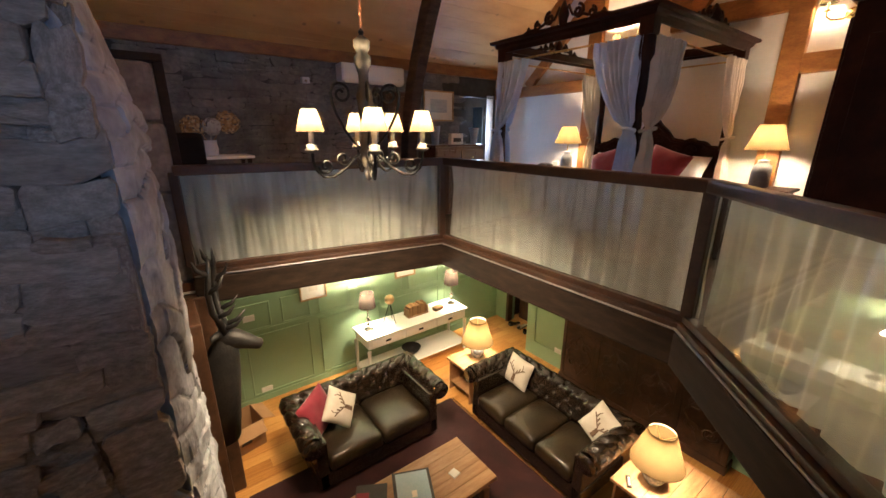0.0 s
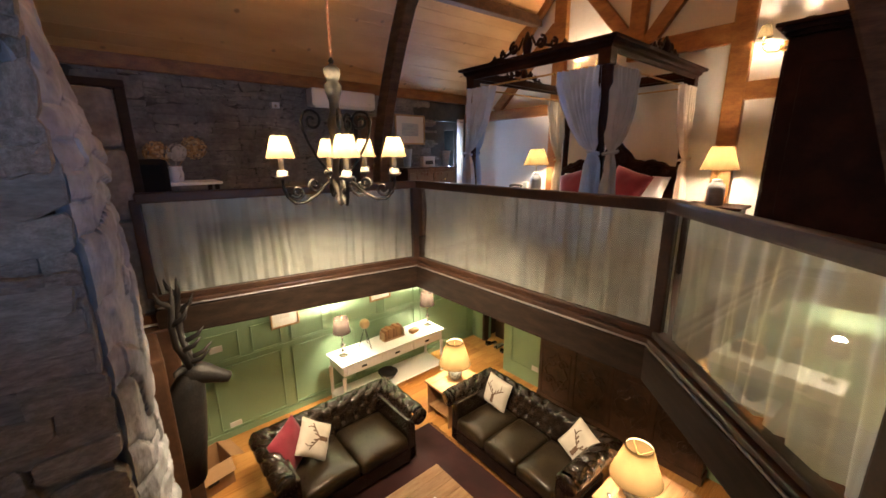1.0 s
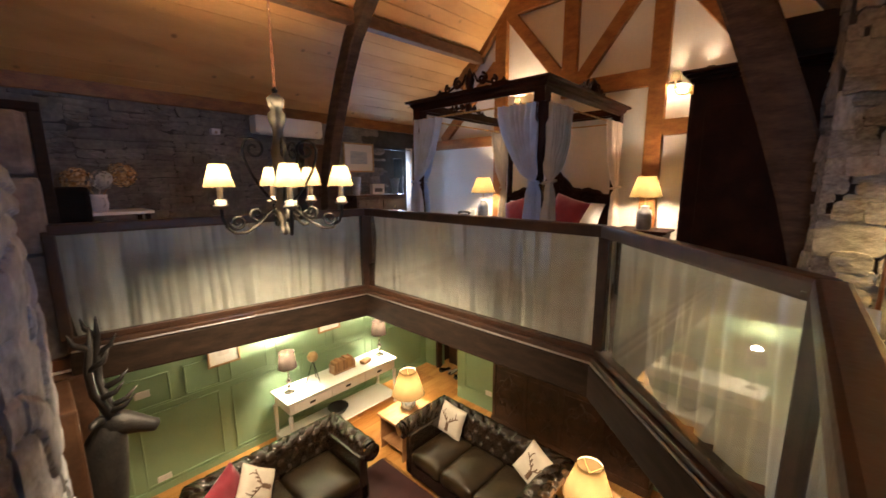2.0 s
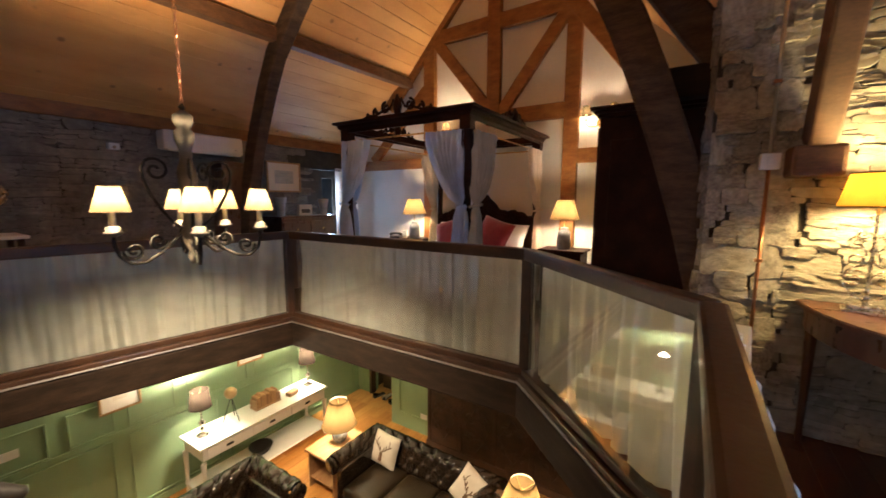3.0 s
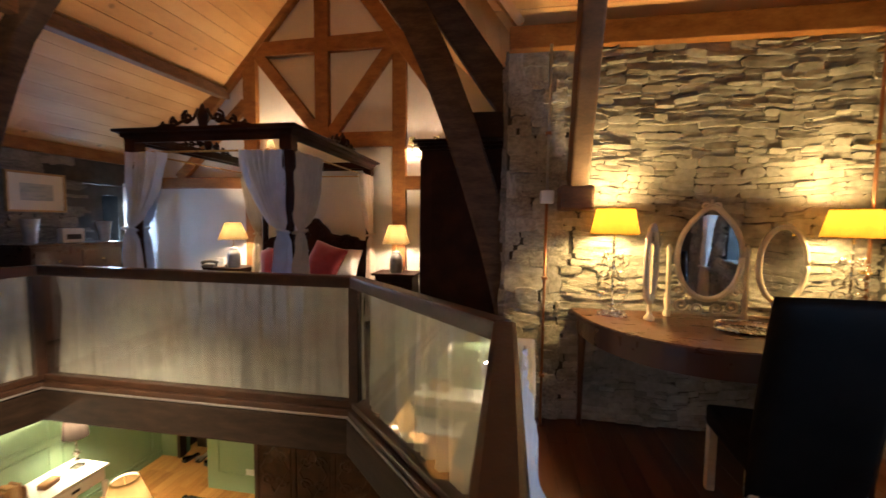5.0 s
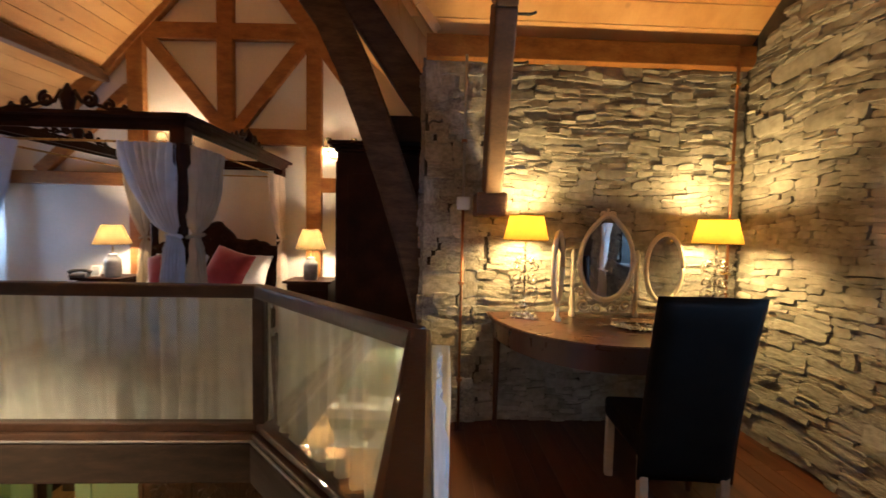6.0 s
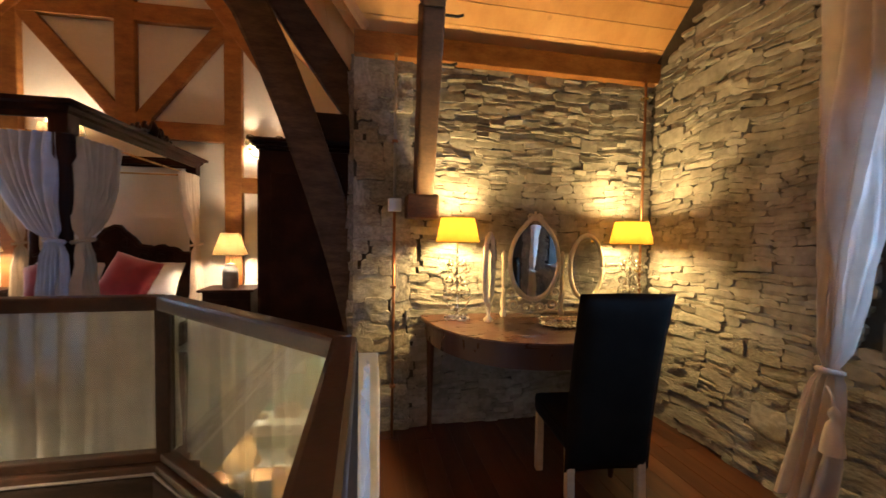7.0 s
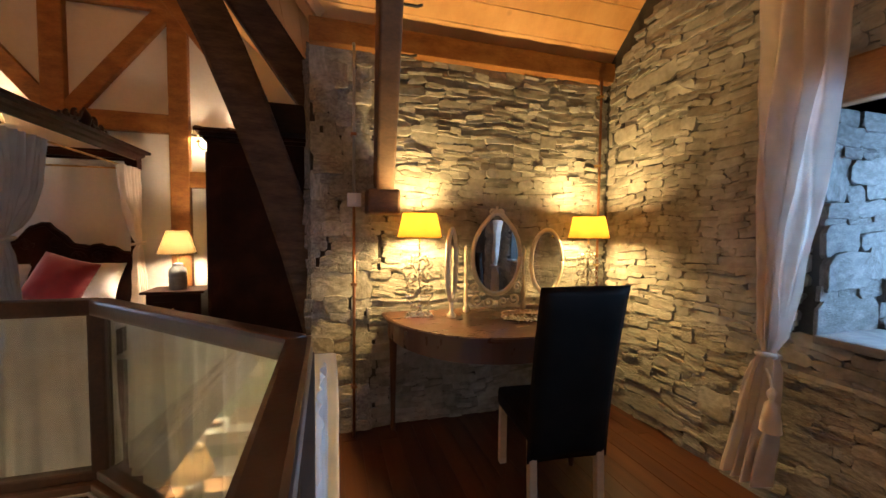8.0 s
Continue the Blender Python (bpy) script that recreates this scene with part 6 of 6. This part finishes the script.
ws = [scroll((-.035, -.004, .725), .026, 1.3, 0, 1, (1, 0, 0), (0, 0, 1)), scroll((.035, -.004, .725), .026, 1.3, math.pi, -1, (1, 0, 0), (0, 0, 1)), [(0, -.004, .70), (0, -.004, .77)]]
wire(ws, .008, "crest", "cream", mir, "small cream scroll crest")
ws = []
for s in (-1, 1):
    ax, up = Vector((s, 0, 0)), Vector((0, 0, 1))
    ws += [scroll(ax * .15 + up * .08, .05, 1.4, math.pi, 1, ax, up), scroll(ax * .06 + up * .06, .045, 1.4, 0, -1, ax, up), scroll(ax * .17 + up * .17, .035, 1.3, 0, 1, ax, up), [ax * .2 + up * .02, ax * .1 + up * .03, up * .02]]
wire(ws, .009, "fretwork", "cream", mir, "cream pierced scroll fretwork")

ty = thing("oval_tray", "oval silver tray with a low rail", "tray", pose(2.17, 3.50, DT, 0, 0, -8))
part("plate", lathe([(0, .004), (1, .004), (1.04, .01)], 32, m=Matrix.Diagonal((.15, .10, 1, 1))), "silver", ty, smooth=True)
for z in (.012, .04):
    part("rail", tube([(.155 * math.cos(a), .104 * math.sin(a), z) for a in [2 * math.pi * k / 32 for k in range(33)]], .004, 6), "silver", ty, smooth=True)
for k in range(12):
    a = 2 * math.pi * k / 12
    part("spindle", tube([(.155 * math.cos(a), .104 * math.sin(a), .012), (.155 * math.cos(a), .104 * math.sin(a), .04)], .0025, 5), "silver", ty)

chair = thing("dining_chair", "high-backed black leather chair with pale wooden legs", "chair", pose(2.11, 3.10, LOFT, 0, 0, -5))


def back(u, v, s):
    w = .235 - .02 * (1 - v) * .5
    a = 2 * u - 1
    y = -.21 - .14 * v ** 1.6 + s * .036 * (1 - abs(a) ** 6) * (1 - (2 * v - 1) ** 10) - .012 * a * a
    return Vector((a * w, y, .25 + .92 * v))


bk_ = sheet(lambda u, v: back(u, v, 1), 14, 20)
sheet(lambda u, v: back(u, v, -1), 14, 20, bk_)
bmesh.ops.remove_doubles(bk_, verts=bk_.verts, dist=.002)
bmesh.ops.recalc_face_normals(bk_, faces=bk_.faces)
part("backrest", bk_, "black_leather", chair, "tall padded black leather back", True)
part("seat", box((-.225, -.24, .36), (.225, .23, .475), .03), "black_leather", chair, "padded black seat")
for x in (-.19, .19):
    for y, t in ((-.20, -.02), (.21, 0)):
        part("leg", beam((x, y + t, 0), (x, y, .362), .042, .042, .005, up=(0, 1, 0)), "pale_wood", chair)

cx1 = 2.985
drape("gable_window_curtain", "long cream curtain with a tasselled tie by the window", (cx1, 2.63), (cx1, 2.28), (cx1, 2.54), (cx1, 2.75), (cx1, 2.52), "drape_cream", 2.60, 5.25, 3.28, 4, 8)
drape("gable_window_curtain", "long cream curtain drawn back at the far side of the window", (cx1, 1.42), (cx1, 1.07), (cx1, 1.16), (cx1, 1.28), (cx1, 1.02), "drape_cream", 2.60, 5.25, 3.28, 4, 9)
rod = thing("curtain_pole", "dark curtain pole over the gable window", "curtain pole")
part("pole", tube([(cx1, .9, 5.27), (cx1, 2.75, 5.27)], .016), "black_metal", rod, smooth=True)
for y in (1.0, 2.7):
    part("bracket", box((cx1 - .012, y - .012, 5.255), (WALL_E + .08, y + .012, 5.285), .004), "black_metal", rod)
ts = thing("tassel", "cream tassel hanging from the curtain tie", "tassel", pose(cx1 - .07, 2.47, 2.94))
part("skirt", lathe([(.045, 0), (.04, .06), (.028, .13), (.012, .15), (.022, .17), (.02, .19), (.006, .21)], 16), "drape_cream", ts, smooth=True)
part("cord", tube([(0, 0, .2), (.01, .02, .25), (.03, .05, .28)], .006), "drape_cream", ts)

cond = thing("wall_switch_box", "white switch box on the dark end of the slate wall", "switch", pose(1.08, WALL_D - .09, 4.075))
part("box", box((-.045, -.03, -.045), (.045, .03, .045), .008), "plastic", cond)
part("rocker", box((-.015, -.036, -.02), (.015, -.0305, .02), .003), "plastic", cond)
pipe = thing("conduit", "thin metal conduit running down the slate wall", "conduit")
part("upper", tube([(1.08, WALL_D - .08, 4.12), (1.082, WALL_D - .075, 5.10)], .010), "steel", pipe, smooth=True)
part("lower", tube([(1.078, WALL_D - .08, LOFT), (1.08, WALL_D - .08, 4.03)], .010), "copper", pipe, smooth=True)
for z in (2.8, 3.5, 4.5):
    part("clip", box((1.060, WALL_D - .092, z), (1.098, WALL_D - .04, z + .02), .003), "copper", pipe)
pipe2 = thing("conduit", "thin copper pipe in the corner of the slate walls", "conduit")
part("pipe", tube([(3.015, WALL_D - .08, 3.3), (3.015, WALL_D - .08, 5.10)], .010), "copper", pipe2, smooth=True)
for z in (3.6, 4.4, 4.95):
    part("clip", box((2.995, WALL_D - .09, z), (3.035, WALL_D - .04, z + .02), .003), "brass", pipe2)


# out of view, both light the room: the ground-floor wall light shows in the panes, the back-wall window is assumed
sconce(pose(WALL_E - .001, .62, 1.90, 0, 0, -90), "brass double wall light on the lower green wall")
w3 = thing("window_3", "assumed wide window out of view in the back wall, added for fill light", "window", kind="structure")
part("window_frame", box((-.9, SOUTH, 3.5), (1.1, SOUTH + .03, 4.9), .01), "white", w3)
# fill light added from behind the camera, through the assumed window
window_light((.1, SOUTH + .06, 4.2), (-.3, 3, 3.6), 1.8, 1.2, 6, (.84, .92, 1.0))


# ---- pieces: stones and boards ----
rs = random.Random(11)


def stone_shape(n):
    """A split slate slab of unit size: a near-rectangular uneven outline and a proud, nearly flat face."""
    out = []
    cut = [rs.uniform(.02, .21) for _ in range(4)]
    j = lambda a=.09: rs.uniform(-a, a * .6)
    corners = [(-.5, -.5), (.5, -.5), (.5, .5), (-.5, .5)]
    for i, (cx, cz) in enumerate(corners):
        sx, sz = (1 if cx < 0 else -1), (1 if cz < 0 else -1)
        a, b = (cx + sx * cut[i] * .8, cz - sz * j()), (cx - sx * j(.02), cz + sz * min(.44, cut[i] * 1.7))
        out += [b, a] if i in (0, 2) else [a, b]
        if i in (0, 2):
            out.append((rs.uniform(-.25, .25), cz - sz * j(.16)))
    n = len(out)
    slope, slopex = rs.uniform(-.30, .42), rs.uniform(-.15, .15)
    face = lambda x, z: .88 - slope * z + slopex * x + rs.uniform(-.09, .09)
    verts = [(x, 0, z) for x, z in out] + [(x * 1.0, face(x, z) - .12, z * .99) for x, z in out] + [(x * .975, face(x, z), z * .93) for x, z in out]
    verts.append((rs.uniform(-.2, .2), rs.uniform(.88, 1.0), rs.uniform(-.1, .1)))
    faces = []
    for i in range(n):
        k = (i + 1) % n
        faces += [(i, n + i, n + k, k), (n + i, 2 * n + i, 2 * n + k, n + k), (2 * n + i, 3 * n, 2 * n + k)]
    return verts, faces


SHAPES = [stone_shape(rs.choice((7, 8, 9))) for _ in range(28)]


def stone_meshes(mat):
    out = []
    for v, f in SHAPES:
        me = bpy.data.meshes.new("stone")
        me.from_pydata(v, [], f)
        me.materials.append(M[mat])
        out.append(me)
    return out


def stone_wall(parent, origin, udir, normal, width, z0, z1, mat, hs, aspect, depth, inside=None, single=None, wave=.05, most=290, fit=1.09):
    """Courses of stones on a wall; those in the stretch single(u, z) are objects, the others one joined part."""
    o, ud, nn = Vector(origin), Vector(udir).normalized(), Vector(normal).normalized()
    meshes = stone_meshes(mat)
    V, F = [], []
    made = 0
    cells = []

    def split(u0, u1, a, b):
        h, w = b - a, u1 - u0
        if h > hs[1] * rs.choice((.55, .75, 1.0, 1.3, 1.9)):
            q = a + h * rs.uniform(.3, .7)
            if w > h * 3 and rs.random() < .3:
                q = u0 + w * rs.uniform(.35, .65)
                split(u0, q, a, b)
                split(q, u1, a, b)
                return
            split(u0, u1, a, q)
            split(u0, u1, q, b)
            return
        if w > max(.12, h * rs.uniform(*aspect)) and w > .16:
            q = u0 + w * rs.uniform(.3, .7)
            split(u0, q, a, b)
            split(q, u1, a, b)
            return
        cells.append((u0, u1, a, b))

    z = z0
    while z < z1:
        h = hs[1] * rs.uniform(1.6, 3.4)
        u = -rs.uniform(0, .5)
        while u < width:
            w = rs.uniform(.5, 1.1)
            split(u, u + w, z, z + h)
            u += w
        z += h

    def warp(u, z):
        return u + .05 * noise.noise((u * 2.1 + o.x, z * 2.3, o.y)), z + wave * noise.noise((u * 1.5 + o.x * 3, z * 1.3, o.y)) + .4 * wave * noise.noise((u * 5, z * 4, o.x))

    for u0, u1, a, b in cells:
        u0, u1 = max(u0, 0), min(u1, width)
        b = min(b, z1 + .03)
        if u1 - u0 < .03 or b - a < .012:
            continue
        (ua, za), (ub, zb), (uc, zc) = warp(u0, (a + b) / 2), warp(u1, (a + b) / 2), warp((u0 + u1) / 2, (a + b) / 2)
        if u0 == 0 or u1 == width:
            ua, ub, uc = u0, u1, (u0 + u1) / 2
        if inside and not (inside(ua, zc) and inside(ub, zc)):
            continue
        hh = warp((u0 + u1) / 2, b)[1] - warp((u0 + u1) / 2, a)[1]
        ang = math.atan2(zb - za, ub - ua) + rs.uniform(-.02, .02)
        ex = ud * math.cos(ang) + Vector((0, 0, 1)) * math.sin(ang)
        ez = Vector((0, 0, 1)) * math.cos(ang) - ud * math.sin(ang)
        d = depth * rs.uniform(.45, 1.35)
        m = Matrix((ex * (ub - ua) * 1.03, nn * d, ez * hh * fit)).transposed().to_4x4()
        m.translation = o + ud * (ua + ub) / 2 + Vector((0, 0, zc))
        k = rs.randrange(len(SHAPES))
        if made < most and (single is None or single(uc, zc)):
            ob = new("stone", meshes[k])
            ob.matrix_world = m
            ob.parent = parent
            made += 1
        else:
            base = len(V)
            V.extend([tuple(m @ Vector(p)) for p in SHAPES[k][0]])
            F.extend([tuple(base + i for i in f) for f in SHAPES[k][1]])
    if V:
        me = bpy.data.meshes.new("stonework")
        me.from_pydata(V, [], F)
        me.materials.append(M[mat])
        ob = new("stonework", me)
        ob.parent = parent
        tagged(ob, kind="stuff")


OB = bpy.data.objects
stone_wall(OB["wall_dressing"], (BAY_E + .40, WALL_D + .06, 0), (1, 0, 0), (0, -1, 0), WALL_E - BAY_E - .35, LOFT, 5.10, "stone", (.03, .066), (2.4, 7.5), .028, None, lambda u, z: 3.2 < z < 4.4, wave=.06, fit=1.13)
stone_wall(OB["wall_dressing"], (BAY_E, WALL_D + .06, 0), (1, 0, 0), (0, -1, 0), .41, LOFT, 5.10, "stone", (.10, .15), (1.4, 3.2), .040, None, None, wave=.012, fit=1.28)


def east_inside(u, z):
    y = WALL_D - u
    if z > 5.20 + .90 * (WALL_D - y) - .04:
        return False
    return not (WIN_Y0 < y < WIN_Y1 + .04 and WIN_Z0 - .04 < z < WIN_Z1 + .18)


stone_wall(OB["wall_east"], (WALL_E + .058, WALL_D, 0), (0, -1, 0), (-1, 0, 0), 3.9, LOFT, 6.2, "stone", (.03, .070), (2.4, 7.5), .028, east_inside, lambda u, z: u < 1.75 and z < 5.2, wave=.06, fit=1.13)
# reveal in darker stone than the wall face, to hold down the window's brightness
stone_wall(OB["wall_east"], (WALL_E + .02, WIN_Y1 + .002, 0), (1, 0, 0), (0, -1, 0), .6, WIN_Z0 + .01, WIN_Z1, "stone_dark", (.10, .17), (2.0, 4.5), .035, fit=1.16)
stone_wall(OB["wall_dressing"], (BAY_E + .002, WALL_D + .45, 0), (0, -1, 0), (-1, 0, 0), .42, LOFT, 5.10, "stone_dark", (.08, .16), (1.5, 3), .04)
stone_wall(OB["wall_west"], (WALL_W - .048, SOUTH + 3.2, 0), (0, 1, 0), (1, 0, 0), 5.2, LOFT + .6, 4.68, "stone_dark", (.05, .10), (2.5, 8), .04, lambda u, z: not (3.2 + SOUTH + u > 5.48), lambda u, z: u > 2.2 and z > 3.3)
p, q = Vector((*CH[0], 0)), Vector((*CH[1], 0))
d = q - p
nn = Vector((d.y, -d.x, 0)).normalized()
stone_wall(chimney, p - nn * .06 - d.normalized() * .02, d, nn, d.length + .04, 1.2, 5.6, "stone_chimney", (.06, .12), (3.0, 8.0), .05, None, lambda u, z: z > 2.3 and u > .9, fit=1.34)


def planks(parent, x0, x1, y0, y1, w, z, mat, length, along_y=True, skip=None):
    """Floorboards, each a thin bevelled piece with a joint between."""
    me = bpy.data.meshes.new("plank")
    b = box((-.5, -.5, -1), (.5, .5, 0))
    b.to_mesh(me)
    b.free()
    me.materials.append(M[mat])
    n = int((x1 - x0) / w)
    for i in range(n):
        y = y0 - rs.uniform(0, length)
        while y < y1:
            ln = length * rs.uniform(.8, 1.2)
            a, c = max(y, y0), min(y + ln, y1)
            if c - a > .1:
                ob = new("plank", me)
                ob.matrix_world = Matrix.Translation((x0 + (i + .5) * w, (a + c) / 2, z + rs.uniform(-.0008, .0008))) @ Matrix.Diagonal((w - .003, c - a - .003, .012, 1))
                ob.parent = parent
            y += ln


planks(ground_floor, WALL_W + .02, .3, .9, 6.0, .145, .002, "pine_floor", 2.2)
planks(loft_slab, .87, WALL_E + .06, .6, WALL_D, .125, LOFT, "loft_floor", 1.9)
